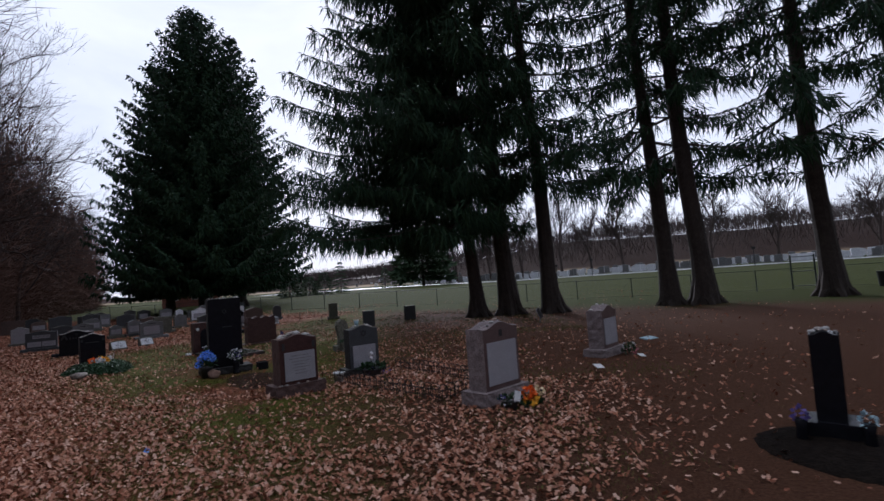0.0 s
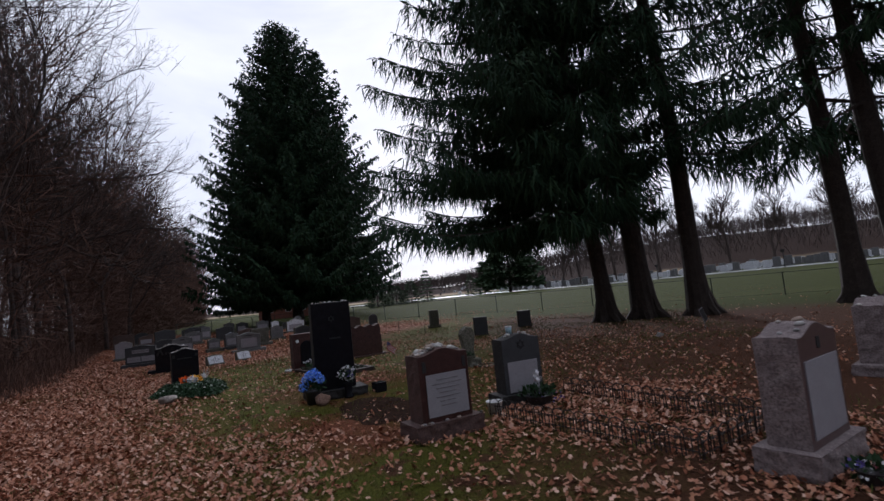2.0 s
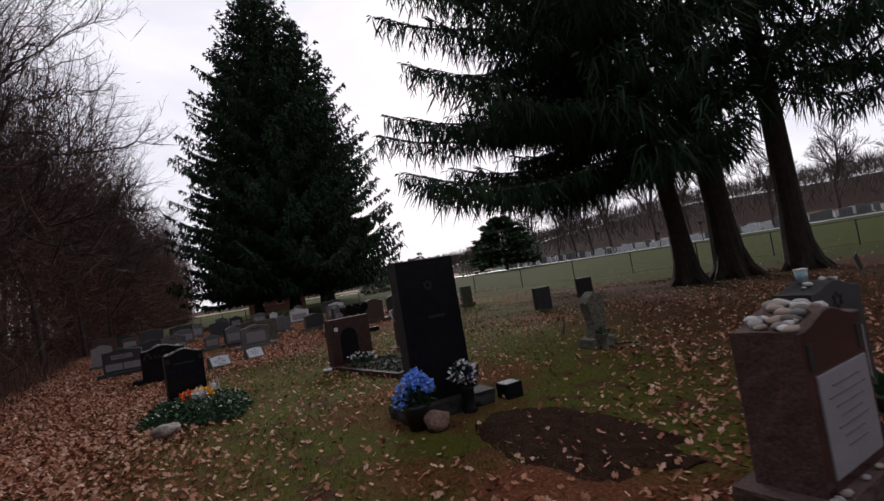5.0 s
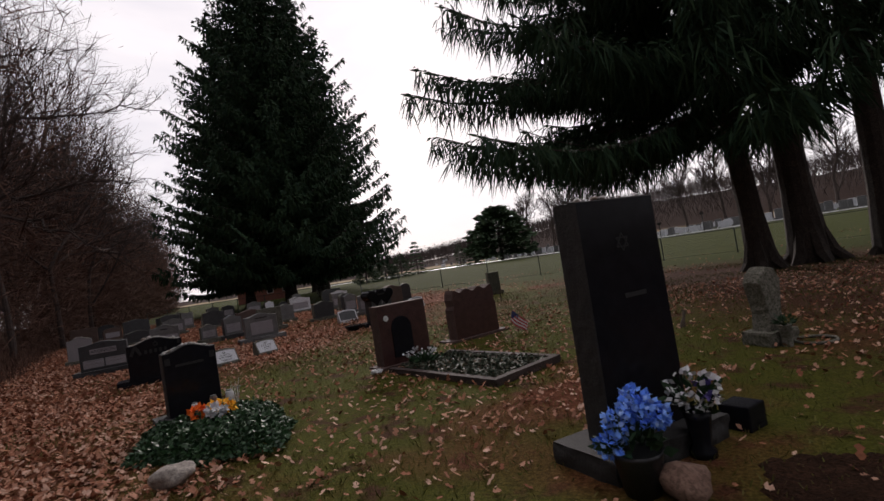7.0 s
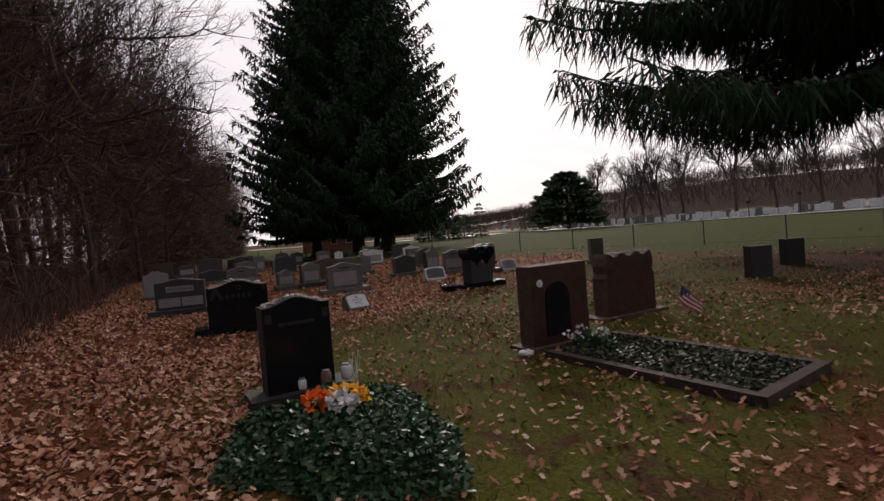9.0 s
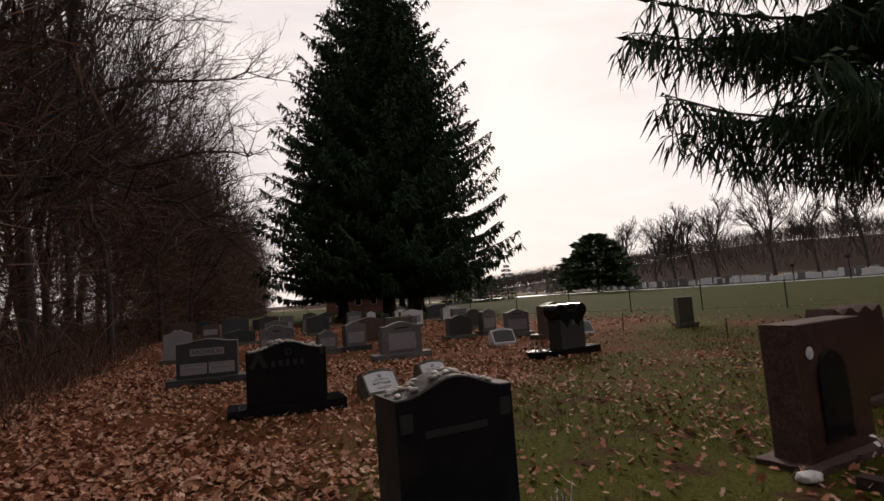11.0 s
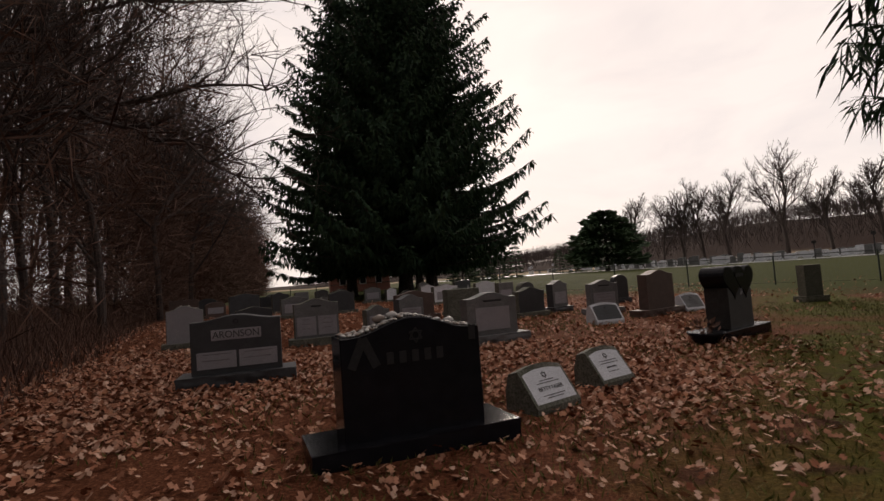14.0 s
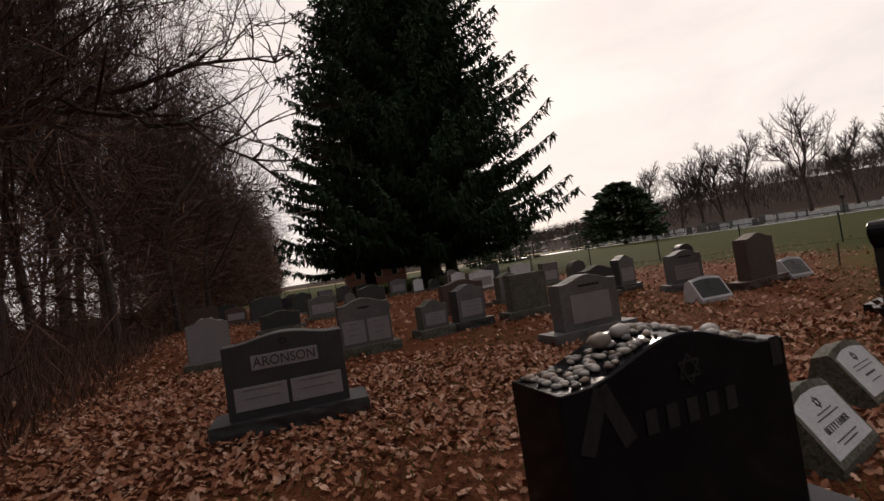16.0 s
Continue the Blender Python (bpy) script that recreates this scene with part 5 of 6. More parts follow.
    v, f = kites(O, A, np.array(Ln), np.array(Wd) * rng.uniform(0.7, 1.4, len(O)), rng, np.array(Sg))
    return mesh_of("trunk", wood[0], wood[1], BARK), mesh_of("bough_frame", limbs[0], limbs[1], BARK), mesh_np("needles", v, f, NEEDLES)


def spruce(meshes, x, y, turn, label, scale=1.0, lean=0.0, group="spruces"):
    t = thing("spruce_tree", x, y, turn, label, "tree", group)
    t.matrix_world = pose(x, y, land(x, y) - 0.03, 0, lean, 0) @ pose(0, 0, 0, 0, 0, turn) @ Matrix.Scale(scale, 4)
    part("trunk", meshes[0], BARK, t)
    part("bough_frame", meshes[1], BARK, t)
    part("crown", meshes[2], NEEDLES, t)
    return t


GRAND = spruce_parts(3, 30.5, 11.6, 0.45, 2.6, 8, 0.56, 0.34, 0.20, 1.0, 0.80, 0.66, 1.7)
BEHIND = spruce_parts(8, 27.0, 8.6, 0.4, 2.6, 7, 0.74, 0.48, 0.25, 1.0, 0.7, 0.70, 2.4)
spruce(GRAND, -25.10, 48.70, 10, "towering dark green Norway spruce with drooping sprays")
for i, (x, y, s) in enumerate(((-34.5, 59.0, 1.10), (-27.4, 62.5, 1.28), (-33.5, 77.0, 1.15), (-41.0, 93.0, 1.15))):
    spruce(BEHIND, x, y, 60 * i + 20, "tall dark spruce in a row behind another", s)
SKIRT = spruce_parts(21, 24.0, 8.8, 0.30, 4.3, 9, 0.56, 0.24, 0.27, 1.0, 0.92, 0.62, 0.58, 2, 0.66, 3.0)
HIGH = spruce_parts(27, 25.0, 5.8, 0.34, 6.0, 4, 0.88, 0.30, 0.40, 0.7, 0.9, 0.75, 0.6, 2)
TREE_LEAN = -2.5
spruce(SKIRT, 0.74, 23.74, 0, "dark Norway spruce with long hanging limbs", 1.06, TREE_LEAN, "spruces by the fence")
spruce(HIGH, 2.27, 24.07, 40, "dark Norway spruce with a thick straight trunk", 1.25, TREE_LEAN, "spruces by the fence")
spruce(HIGH, 4.25, 23.66, 130, "dark Norway spruce with a thick straight trunk", 1.10, TREE_LEAN, "spruces by the fence")
spruce(HIGH, 9.90, 24.30, 200, "dark Norway spruce with a bare lower trunk", 1.15, TREE_LEAN, "spruces by the fence")
spruce(HIGH, 11.19, 23.70, 280, "dark Norway spruce with a bare lower trunk", 1.27, TREE_LEAN, "spruces by the fence")
spruce(HIGH, 16.60, 23.10, 330, "dark Norway spruce with a bare lower trunk", 1.28, TREE_LEAN, "spruces by the fence")
spruce(HIGH, 19.20, 21.30, 100, "dark Norway spruce with a bare lower trunk", 1.16, TREE_LEAN, "spruces by the fence")


# ---- bare trees ----
def bare_parts(seed, H, spread=0.55, levels=5, fork=0.30, thick=0.018, up=0.25, kids=(3, 4), fine=0.0):
    r = random.Random(seed)
    trunk, crown = ([], []), ([], [])

    def grow(p, d, L, rad, lev):
        n = 4 if lev < 3 else 2
        pts, q, e = [p], p, d
        for i in range(n):
            e = (e + Vector((r.uniform(-1, 1), r.uniform(-1, 1), r.uniform(-0.6, 0.9) * 1.0)) * (0.10 + 0.05 * lev) + Vector((0, 0, up * 0.12))).normalized()
            q = q + e * L / n
            pts.append(q)
        end = rad * (0.62 if lev < levels else 0.3)
        tube(trunk if lev == 0 else crown, pts, [max(fine, rad + (end - rad) * i / n) for i in range(n + 1)], (9, 6, 4, 3, 3, 3)[min(lev, 5)])
        if lev >= levels:
            return
        k = r.randint(*kids) + (1 if lev in (1, 2) else 0)
        for i in range(k):
            u = 1.0 if i == 0 else r.uniform(0.35, 1.0)
            j = min(n - 1, int(u * n))
            b = pts[j].lerp(pts[j + 1], u * n - j)
            az = r.uniform(0, 2 * math.pi)
            tiltv = (spread if i else spread * 0.4) * r.uniform(0.6, 1.3)
            o = e.orthogonal().normalized()
            w = e.cross(o)
            nd = (e * math.cos(tiltv) + (o * math.cos(az) + w * math.sin(az)) * math.sin(tiltv) + Vector((0, 0, up * 0.4))).normalized()
            grow(b, nd, L * r.uniform(0.62, 0.86) * (0.9 if lev else 1.0), rad * (0.72 if i == 0 else r.uniform(0.40, 0.6)), lev + 1)
    grow(Vector((0, 0, -0.1)), Vector((0, 0, 1)), H * fork, H * thick, 0)
    return mesh_of("trunk", trunk[0], trunk[1], TWIG_WOOD), mesh_of("crown", crown[0], crown[1], TWIG_WOOD)


def bare_tree(meshes, x, y, turn, scale, label, group, lean=0.0):
    t = thing("bare_tree", x, y, turn, label, "tree", group)
    t.matrix_world = pose(x, y, land(x, y), 0, lean, turn) @ Matrix.Scale(scale, 4)
    part("trunk", meshes[0], TWIG_WOOD, t)
    part("crown", meshes[1], TWIG_WOOD, t)


TALL = [bare_parts(40 + k, 30.0, 0.50, 5, 0.26, 0.0056, 0.22, (3, 4), 0.006) for k in range(4)]
WIDE = [bare_parts(60 + k, 17.0, 0.85, 5, 0.26, 0.0085, 0.03, (3, 4), 0.006) for k in range(2)]
SHADE = [bare_parts(50 + k, 15.0, 0.58, 6, 0.20, 0.013, 0.20, (3, 3), 0.013) for k in range(2)]
r = random.Random(12)
y = 2.0
while y < 150:
    for depth in (0.8, 4.0, 8.5):
        yy = y + r.uniform(-1.5, 1.5)
        x = wood_edge(yy) - depth - r.uniform(0, 2.5)
        bare_tree(TALL[r.randrange(4)], x, yy, r.uniform(0, 360), r.uniform(0.75, 1.2) * (1.1 if depth > 2 else 0.9), "leafless grey-brown tree at the edge of the wood", "trees of the wood", r.uniform(-4, 7))
    y += 3.1 + y * 0.06
for i, (x, yy, s) in enumerate(((-27.0, 19.6, 1.0), (-28.5, 27.5, 1.05), (-32.5, 34.0, 1.1), (-37.0, 41.0, 1.1), (-23.5, 16.5, 0.9), (-44.0, 49.0, 1.2))):
    bare_tree(WIDE[i % 2], x, yy, r.uniform(0, 360), s, "leafless spreading tree reaching over the graves", "trees of the wood")
for x, yy, s in ((-1.1, 135.0, 1.10), (3.7, 135.0, 0.95), (7.5, 133.6, 1.22), (11.7, 135.0, 1.1), (15.6, 131.5, 1.25), (25.2, 128.0, 1.35), (32.2, 127.0, 1.1), (38.7, 123.0, 1.2), (45.7, 119.0, 1.1), (54.7, 113.0, 1.2), (-6.3, 151.0, 0.8), (66.7, 109.0, 1.1), (79.7, 99.0, 1.1)):
    bare_tree(SHADE[int(yy) % 2], x, yy, r.uniform(0, 360), s * 1.7, "leafless broad-crowned shade tree in the far cemetery", "shade trees of the far cemetery")


def reaching_oak():
    """A tree of the wood's edge with long crooked limbs held out over the graves."""
    r = random.Random(77)
    x0, y0 = -26.6, 22.9
    t = thing("bare_tree", x0, y0, 0, "leafless oak with long crooked limbs over the graves", "tree", "trees of the wood")
    acc = ([], [])
    tube(acc, [Vector((0.12 * math.sin(i * 1.3), 0.1 * math.cos(i), i * 2.0 - 0.1)) for i in range(10)], [0.24 - 0.022 * i for i in range(10)], 9)
    part("trunk", mesh_of("trunk", acc[0], acc[1], TWIG_WOOD), TWIG_WOOD, t)

    def twig(acc, p, d, L, rad, lev):
        pts, e = [p], d
        for i in range(4):
            e = (e + Vector((r.uniform(-1, 1), r.uniform(-1, 1), r.uniform(-0.8, 1.0))) * 0.28).normalized()
            pts.append(pts[-1] + e * L / 4)
        tube(acc, pts, [max(0.003, rad * (1 - i * 0.2)) for i in range(5)], 4 if lev == 0 else 3)
        if lev < 3:
            for k in range(r.randint(3, 4)):
                j = r.randint(1, 4)
                nd = (e + Vector((r.uniform(-1, 1), r.uniform(-1, 1), r.uniform(-0.7, 1.0))) * 0.9).normalized()
                twig(acc, pts[j], nd, L * r.uniform(0.45, 0.75), rad * 0.55, lev + 1)

    ends = ((5.4, (7.0, 1.7, 6.15), 0.10), (6.2, (7.8, -0.6, 3.5), 0.10), (8.0, (6.4, 3.6, 9.6), 0.085), (7.2, (4.5, -4.5, 8.4), 0.08),
            (9.5, (5.8, -1.0, 13.0), 0.08), (11.0, (4.8, 3.0, 15.5), 0.07), (10.2, (2.0, 5.0, 13.5), 0.07), (12.5, (3.0, -3.5, 17.5), 0.07), (8.6, (-4.0, 1.5, 12.0), 0.07))
    for z, e, rad in ends:
        a, b = Vector((0, 0, z)), Vector(e)
        acc = ([], [])
        m = 12
        pts = []
        for i in range(m + 1):
            u = i / m
            p = a.lerp(b, u)
            wob = 0.0 if i in (0, m) else 1.0
            p += Vector((r.uniform(-0.18, 0.18), r.uniform(-0.18, 0.18), r.uniform(-0.2, 0.2) + 0.5 * math.sin(u * math.pi))) * wob
            pts.append(p)
        tube(acc, pts, [rad * (1 - 0.78 * i / m) for i in range(m + 1)], 6)
        d = (b - a).normalized()
        for i in range(3, m + 1):
            for k in range(2 if i < m else 3):
                nd = (d + Vector((r.uniform(-0.8, 0.8), r.uniform(-0.8, 0.8), r.uniform(-0.5, 0.9)))).normalized()
                twig(acc, pts[i], nd, r.uniform(0.8, 2.0), rad * 0.28, 1)
        part("limb", mesh_of("limb", acc[0], acc[1], TWIG_WOOD), TWIG_WOOD, t)


reaching_oak()


# ---- undergrowth, far woods, conifers ----
def brush():
    rng = np.random.default_rng(5)
    n = 55000
    y = rng.uniform(0, 1, n) ** 1.5 * 110 + 1
    ex = np.array([wood_edge(v) for v in y])
    depth = rng.exponential(2.6, n) - 1.7
    x = ex - depth
    o = np.stack([x, y, np.zeros(n)], axis=1)
    ax = np.stack([rng.normal(0, 0.35, n), rng.normal(0, 0.35, n), np.ones(n)], axis=1)
    ax /= np.linalg.norm(ax, axis=1, keepdims=True)
    L = rng.uniform(0.25, 1.3, n) * np.clip(0.75 + depth * 0.32, 0.25, 1.9)
    v, f = kites(o, ax, L, 0.006 + 0.010 * rng.uniform(0, 1, n), rng)
    stuff("undergrowth", mesh_np("undergrowth", v, f, BRUSH), "tangled brown undergrowth along the wood's edge", "undergrowth")
    # clinging dead leaves and fine twigs inside the wood
    m, per = 700, 210
    sy = rng.uniform(0, 1, m) ** 1.35 * 130
    sd = rng.uniform(0, 1, m) ** 1.4 * 17 + 0.6 - 2.4 * np.clip((sy - 20) / 20, 0, 1)
    sx = np.array([wood_edge(v) for v in sy]) - sd
    sh = rng.uniform(5, 23, m) + 0.25 * sd
    lean = rng.normal(0, 0.07, (m, 2))
    lean[:, 0] += 0.10
    k = np.repeat(np.arange(m), per)
    n = m * per
    u = rng.uniform(0, 1, n) ** 0.85
    z = u * sh[k]
    a = rng.uniform(0, 2 * math.pi, n)
    rad = (0.3 + 0.16 * sh[k] * np.sin(np.clip(u * 1.1, 0, 1) * math.pi * 0.85)) * np.sqrt(rng.uniform(0, 1, n))
    o = np.stack([sx[k] + lean[k, 0] * z + rad * np.cos(a), sy[k] + lean[k, 1] * z + rad * np.sin(a), z], axis=1)
    ax = np.stack([np.cos(a), np.sin(a), rng.uniform(-0.3, 1.3, n)], axis=1) + rng.normal(0, 0.8, (n, 3))
    ax /= np.linalg.norm(ax, axis=1, keepdims=True)
    far = 1 + sy[k] / 60
    v, f = kites(o, ax, rng.uniform(0.3, 1.5, n) * far, rng.uniform(0.006, 0.018, n) * far, rng)
    stuff("wood_thicket", mesh_np("wood_thicket", v, f, BRUSH), "dense brown thicket of fine twigs inside the wood", "woods")
    # wooded ridge
    n = 80000
    x, s = rng.uniform(-190, 330, n), rng.uniform(158, 250, n)
    y = (s - 0.5 * x) / 0.86
    z = np.array([land(a, b) for a, b in zip(x, y)])
    o = np.stack([x, y, z], axis=1)
    tall = rng.uniform(0, 1, n)
    o[:, 2] += tall * 4
    ax = np.stack([rng.normal(0, 0.35, n), rng.normal(0, 0.35, n), np.ones(n)], axis=1)
    ax /= np.linalg.norm(ax, axis=1, keepdims=True)
    v, f = kites(o, ax, rng.uniform(1.5, 6.0, n), rng.uniform(0.03, 0.10, n), rng)
    stuff("ridge_woods", mesh_np("ridge_woods", v, f, TWIG_WOOD), "leafless grey-brown woods on the far ridge", "woods")


brush()


def conifer(x, y, H, R, label, seed, low=0.5, n=2600):
    rng = np.random.default_rng(seed)
    t = thing("conifer", x, y, 0, label, "tree", "conifers of the far cemetery", land(x, y))
    acc = ([], [])
    tube(acc, [Vector((0, 0, -0.1)), Vector((0.05, 0, H * 0.5)), Vector((0, 0, H * 0.95))], [0.05 * R + 0.05, 0.04 * R, 0.02], 7)
    part("trunk", mesh_of("trunk", acc[0], acc[1], BARK), BARK, t)
    u = rng.uniform(0, 1, n)
    tier = np.floor(u * 9) / 9 + rng.uniform(0, 0.06, n)
    zz = low + (H - low) * tier
    a = rng.uniform(0, 2 * math.pi, n)
    bulge = np.sin(np.clip(1 - tier, 0, 1) ** 0.8 * math.pi * 0.62) * (0.8 + 0.25 * np.sin(a * 3 + tier * 20))
    rad = R * bulge * np.sqrt(rng.uniform(0.05, 1, n))
    o = np.stack([rad * np.cos(a), rad * np.sin(a), zz - 0.12 * rad], axis=1)
    ax = np.stack([np.cos(a), np.sin(a), rng.uniform(-0.4, 0.5, n)], axis=1)
    ax /= np.linalg.norm(ax, axis=1, keepdims=True)
    v, f = kites(o, ax, rng.uniform(0.5, 1.0, n) * R * 0.22, rng.uniform(0.05, 0.10, n) * R * 0.6, rng)
    part("crown", mesh_np("crown", v, f, NEEDLES_FAR), NEEDLES_FAR, t)


conifer(-8.8, 118.3, 12.0, 7.4, "broad dark green white pine with layered limbs", 61, 1.6, 5000)
for x, y, H, R, sd in ((-18.0, 120.0, 5.0, 1.5, 62), (-15.0, 122.0, 6.5, 2.2, 63), (-27.0, 100.0, 4.5, 2.0, 64), (-29.5, 98.0, 3.8, 2.2, 65), (-24.5, 103.0, 6.5, 1.6, 66), (-32.0, 94.0, 4.0, 2.4, 67)):
    conifer(x, y, H, R, "clipped dark evergreen near the far drive", sd, 0.2, 1800)


# ---- the far cemetery across the field ----
def far_cemetery():
    rng = random.Random(31)
    variants = []
    for k in range(4):
        bm = bmesh.new()
        h = (0.8, 1.0, 0.7, 0.9)[k]
        block(bm, 0, 0, 0.08, 1.1, 0.5, 0.16, 0.02)
        block(bm, 0, 0, 0.16 + h / 2, 0.8, 0.3, h, 0.04)
        variants.append(done(bm, "gravestone_block", (WHITE, GREY, WHITE, GREY)[k]))
    count = 0
    for row in range(4):
        s = 108 + row * 4.0
        for k in range(64):
            x = -10 + k * 1.9 + rng.uniform(-0.5, 0.5) + row * 0.7
            if rng.random() < 0.18:
                continue
            yy = (s - 0.5 * x) / 0.86
            ob = new("gravestone", variants[rng.randrange(4)])
            ob.matrix_world = pose(x, yy, land(x, yy) - 0.02, 0, 0, rng.uniform(-40, -20)) @ Matrix.Scale(rng.uniform(1.05, 1.6), 4)
            tagged(ob, "pale granite gravestone in the far cemetery", "gravestone", "gravestones of the far cemetery")
            count += 1
    for k in range(40):
        s, x = rng.uniform(136, 180), rng.uniform(-45, 10)
        yy = (s - 0.5 * x) / 0.86
        ob = new("gravestone", variants[rng.randrange(4)])
        ob.matrix_world = pose(x, yy, land(x, yy) - 0.02, 0, 0, rng.uniform(-40, -20))
        tagged(ob, "pale granite gravestone on the far slope", "gravestone", "gravestones of the far cemetery")
    # the rows behind, too far to tell apart
    bm = bmesh.new()
    for row in range(6):
        s = 124 + row * 3.4
        for k in range(60):
            x = -14 + k * 2.0 + rng.uniform(-0.6, 0.6)
            yy = (s - 0.5 * x) / 0.86
            h = rng.uniform(0.6, 1.2)
            block(bm, x, yy, land(x, yy) + h / 2 - 0.02, rng.uniform(0.6, 1.1), 0.3, h, 0)
    stuff("far_gravestones", done(bm, "far_gravestones", WHITE), "distant rows of pale gravestones", "gravestones")
    # dark posts of signs and lamps along its drive
    for x, s, h in ((18, 92, 2.6), (24, 93, 3.2), (34, 92, 2.8), (46, 93, 3.0)):
        yy = (s - 0.5 * x) / 0.86
        q = thing("sign_post", x, yy, -30, "dark sign on a post beside the far drive", "sign", "signs by the far drive", land(x, yy))
        part("pole", boxed(0, 0, h / 2, 0.12, 0.12, h, 0.01), PLASTIC_BLACK, q)
        part("board", boxed(0, -0.08, h - 0.2, 0.55, 0.05, 0.4, 0.01), PLASTIC_BLACK, q)
    n = 60
    v, f = [], []
    for i in range(n + 1):
        x = -60 + i * 4
        for s in (95, 103):
            yy = (s - 0.5 * x) / 0.86
            v.append((x, yy, land(x, yy) + 0.03))
    f = [(2 * i, 2 * i + 2, 2 * i + 3, 2 * i + 1) for i in range(n)]
    tagged(new("road", mesh_of("road", v, f, ROAD)), "pale asphalt drive through the far cemetery", "road", "", "structure")


far_cemetery()


def brick_house():
    x, y = -47.5, 88.0
    h = thing("house", x, y, 30, "small red brick house with a grey roof beyond the spruces", "house", "", land(x, y))
    part("wall", boxed(0, 0, 1.6, 9, 7, 3.2, 0.02), BRICK, h)
    bm = bmesh.new()
    a = [bm.verts.new(p) for p in ((-4.8, -3.9, 3.2), (4.8, -3.9, 3.2), (4.8, 3.9, 3.2), (-4.8, 3.9, 3.2), (-4.8, 0, 5.4), (4.8, 0, 5.4))]
    for q in ((0, 1, 5, 4), (2, 3, 4, 5), (0, 4, 3), (1, 2, 5), (0, 3, 2, 1)):
        bm.faces.new([a[i] for i in q])
    part("roof", bm, ROOF, h)
    for cx in (-2.6, 0.4, 2.8):
        w = part("window", boxed(cx, -3.51, 1.7, 1.0, 0.06, 1.2, 0.01), PLASTIC_WHITE, h)
        part("pane", boxed(cx, -3.545, 1.7, 0.84, 0.02, 1.04, 0), BLACK, w)


brick_house()


# ---- fallen leaves and grass ----
def keep_out(x, y):
    return (x + 9.49) ** 2 + (y - 12.70) ** 2 < 0.6


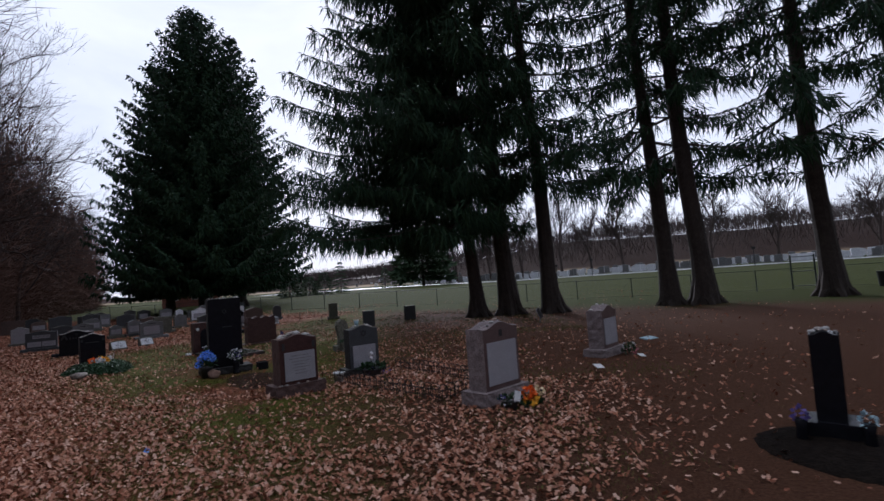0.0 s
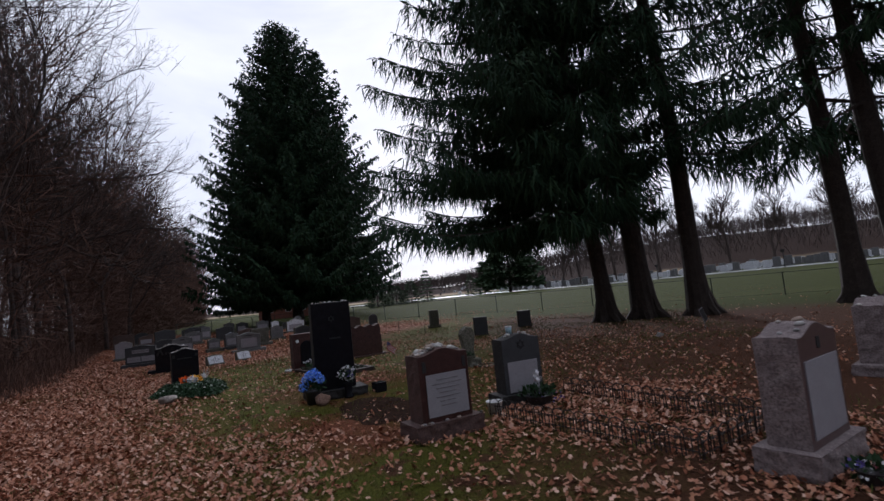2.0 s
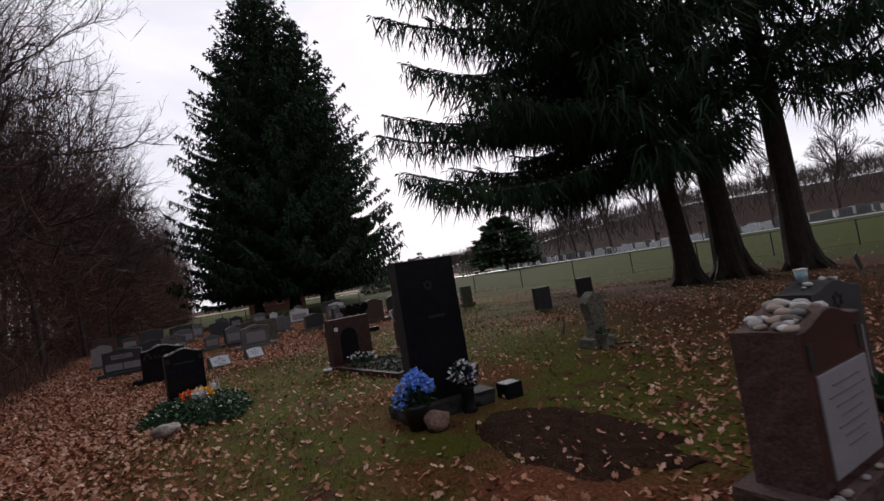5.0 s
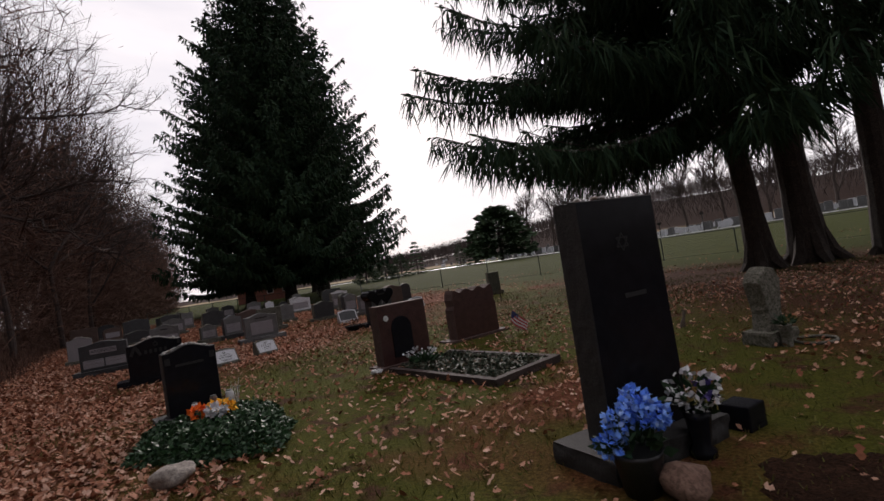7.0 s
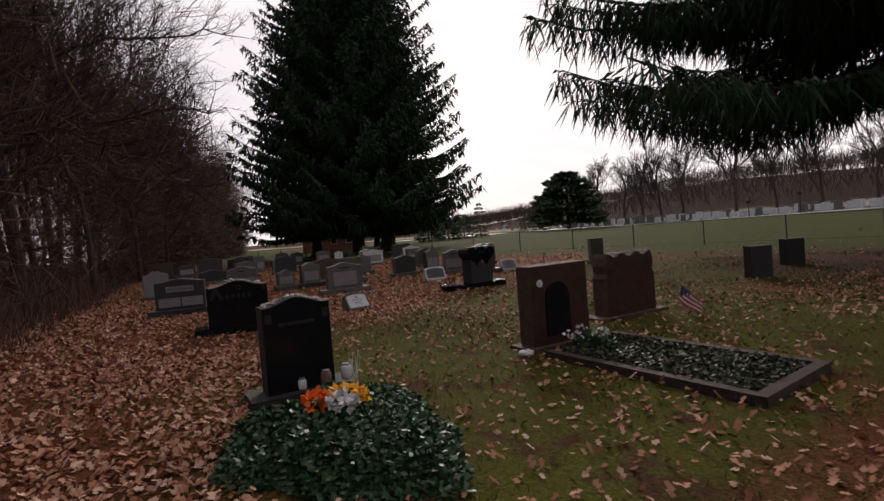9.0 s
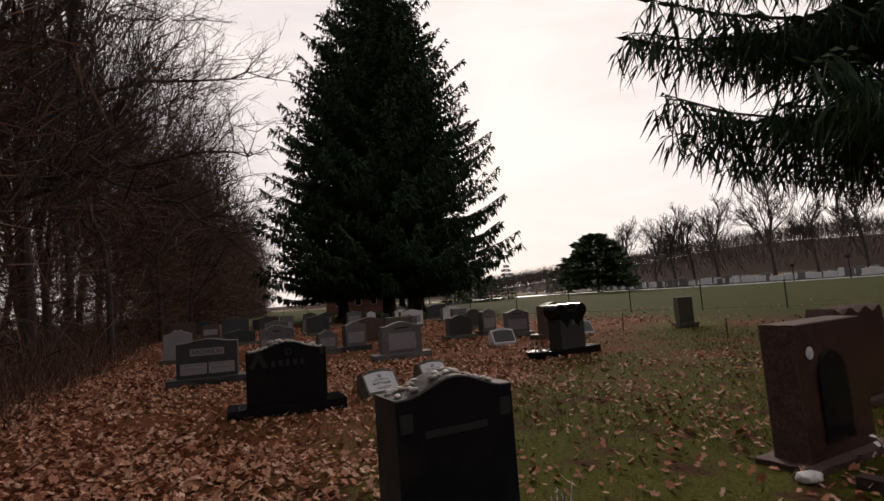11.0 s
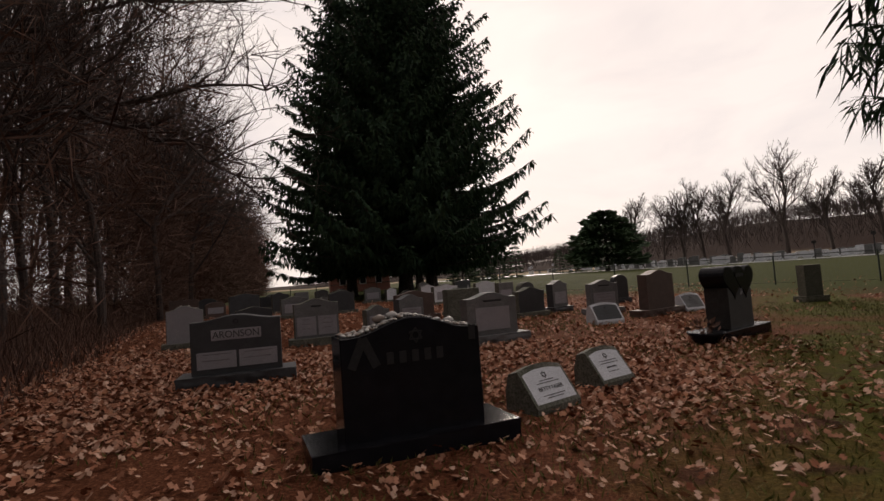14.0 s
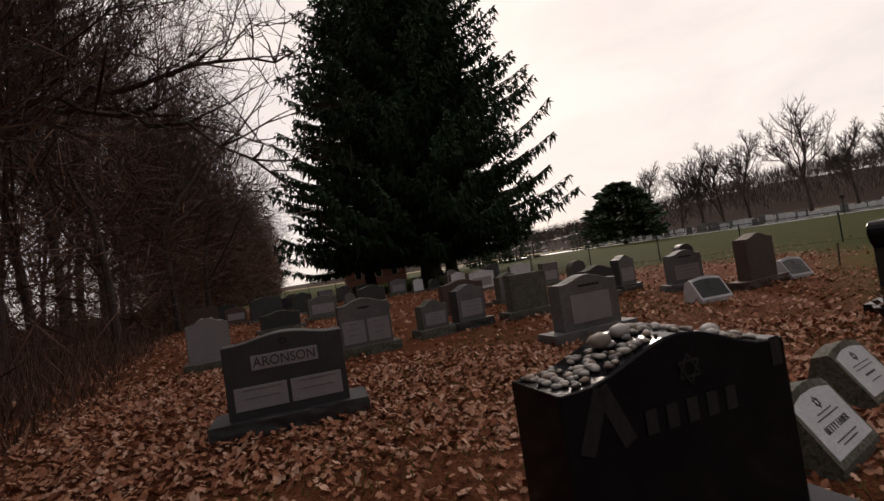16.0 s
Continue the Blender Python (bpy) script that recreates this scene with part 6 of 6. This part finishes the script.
def leaf_cover():
    rng = np.random.default_rng(9)
    # one lobed oak leaf, slightly curled
    outline = [(0.0, 0.0), (0.33, 0.26), (0.13, 0.44), (0.34, 0.72), (0.0, 1.05)]
    pts = outline + [(-a, b) for a, b in outline[-2:0:-1]]
    base = np.array([(a, b - 0.5, 0.22 * a * a * 4 + 0.10 * (b - 0.5) ** 2) for a, b in pts])
    base = np.vstack([[0, 0, 0], base])
    m = len(pts)
    tri = np.array([(0, i + 1, (i + 1) % m + 1) for i in range(m)])

    def scatter(n, xr, yr, want, size):
        x, y = rng.uniform(*xr, n), rng.uniform(*yr, n)
        d = np.array([want(a, b) for a, b in zip(x, y)])
        ok = rng.uniform(0, 1, n) < d
        return np.stack([x[ok], y[ok]], axis=1), rng.uniform(0.75, 1.35, ok.sum()) * size

    def cover(x, y):
        if x < wood_edge(y) - 4 or keep_out(x, y) and rng.random() < 0.85:
            return 0.0
        big = noise.noise(Vector((x * 0.33, y * 0.33, 2.0))) + 0.5 * noise.noise(Vector((x * 1.1, y * 1.1, 5.0)))
        left = -0.73 * x - 0.68 * y          # grows towards the wood
        edge = -0.8 - 1.5 * max(0.0, min(1.0, (y - 11) / 4))
        k = 0.13 + 0.82 * max(0.0, min(1.0, (left - edge + 0.8) / 1.6))
        if y > 16:
            k = max(k, 0.30 * max(0.0, min(1.0, (2.5 - (0.75 * x + 0.66 * y)) / 3 + 0.4)))
        if y < 9 and x < 2.6:
            k = max(k, 0.72)
        if -2.4 < x < 0.9 and 7.3 < y < 11.2:
            k = max(k, 0.75)
        k = max(k, 0.9 * max(0.0, min(1.0, (-0.95 * x + 0.25 * y - 14.4) / 1.8)))
        k *= max(0.25, 0.90 + 1.5 * big)
        if along(x, y) > 26:
            k *= 0.12
        if x > 1.6 and y > 3:
            k *= 0.35
        return max(0.02, min(1.0, k))

    a, sa = scatter(330000, (-21, 6), (-1, 22), cover, 0.047)
    b, sb = scatter(95000, (-30, 14), (8, 44), cover, 0.062)
    xy, size = np.vstack([a, b]), np.concatenate([sa, sb])
    n = len(xy)
    yaw = rng.uniform(0, 2 * math.pi, n)
    flip = rng.normal(0, 0.45, (n, 2))
    curl = rng.uniform(-0.6, 1.2, n)
    P = np.repeat(base[None], n, axis=0)
    P[:, :, 2] *= curl[:, None]
    P[:, :, 0] *= rng.uniform(0.9, 1.35, n)[:, None]
    P *= size[:, None, None]
    P[:, :, 2] += P[:, :, 0] * flip[:, :1] + P[:, :, 1] * flip[:, 1:]
    c, s = np.cos(yaw)[:, None], np.sin(yaw)[:, None]
    X, Y = P[:, :, 0] * c - P[:, :, 1] * s, P[:, :, 0] * s + P[:, :, 1] * c
    Z = P[:, :, 2] - P[:, :, 2].min(axis=1, keepdims=True) * 0.8
    g = np.array([land(u, v) for u, v in xy])
    V = np.stack([X + xy[:, :1], Y + xy[:, 1:], Z + g[:, None] + 0.004 + rng.uniform(0, 0.025, (n, 1))], axis=2).reshape(-1, 3)
    F = (tri[None] + (np.arange(n) * (m + 1))[:, None, None]).reshape(-1, 3)
    stuff("fallen_leaves", mesh_np("fallen_leaves", V, F, LEAVES), "curled brown oak leaves strewn over the ground", "leaves")
    # short grass
    n = 190000
    x, y = rng.uniform(-16, 4, n), rng.uniform(0.5, 28, n)
    w = np.array([0.5 + 1.3 * noise.noise(Vector((p * 0.5, q * 0.5, 9.0))) - 0.5 * max(0, min(1, (-0.73 * p - 0.68 * q + 1.0) / 2.5)) - (0.6 if p > 1.6 and q < 16 else 0) for p, q in zip(x, y)])
    ok = rng.uniform(0, 1, n) < w
    x, y = x[ok], y[ok]
    n = len(x)
    o = np.stack([x, y, [land(p, q) for p, q in zip(x, y)]], axis=1)
    ax = np.stack([rng.normal(0, 0.55, n), rng.normal(0, 0.55, n), np.ones(n)], axis=1)
    ax /= np.linalg.norm(ax, axis=1, keepdims=True)
    v, f = kites(o, ax, rng.uniform(0.03, 0.075, n), rng.uniform(0.003, 0.006, n), rng)
    stuff("grass", mesh_np("grass", v, f, GRASS), "thin short olive-green grass", "grass")


leaf_cover()
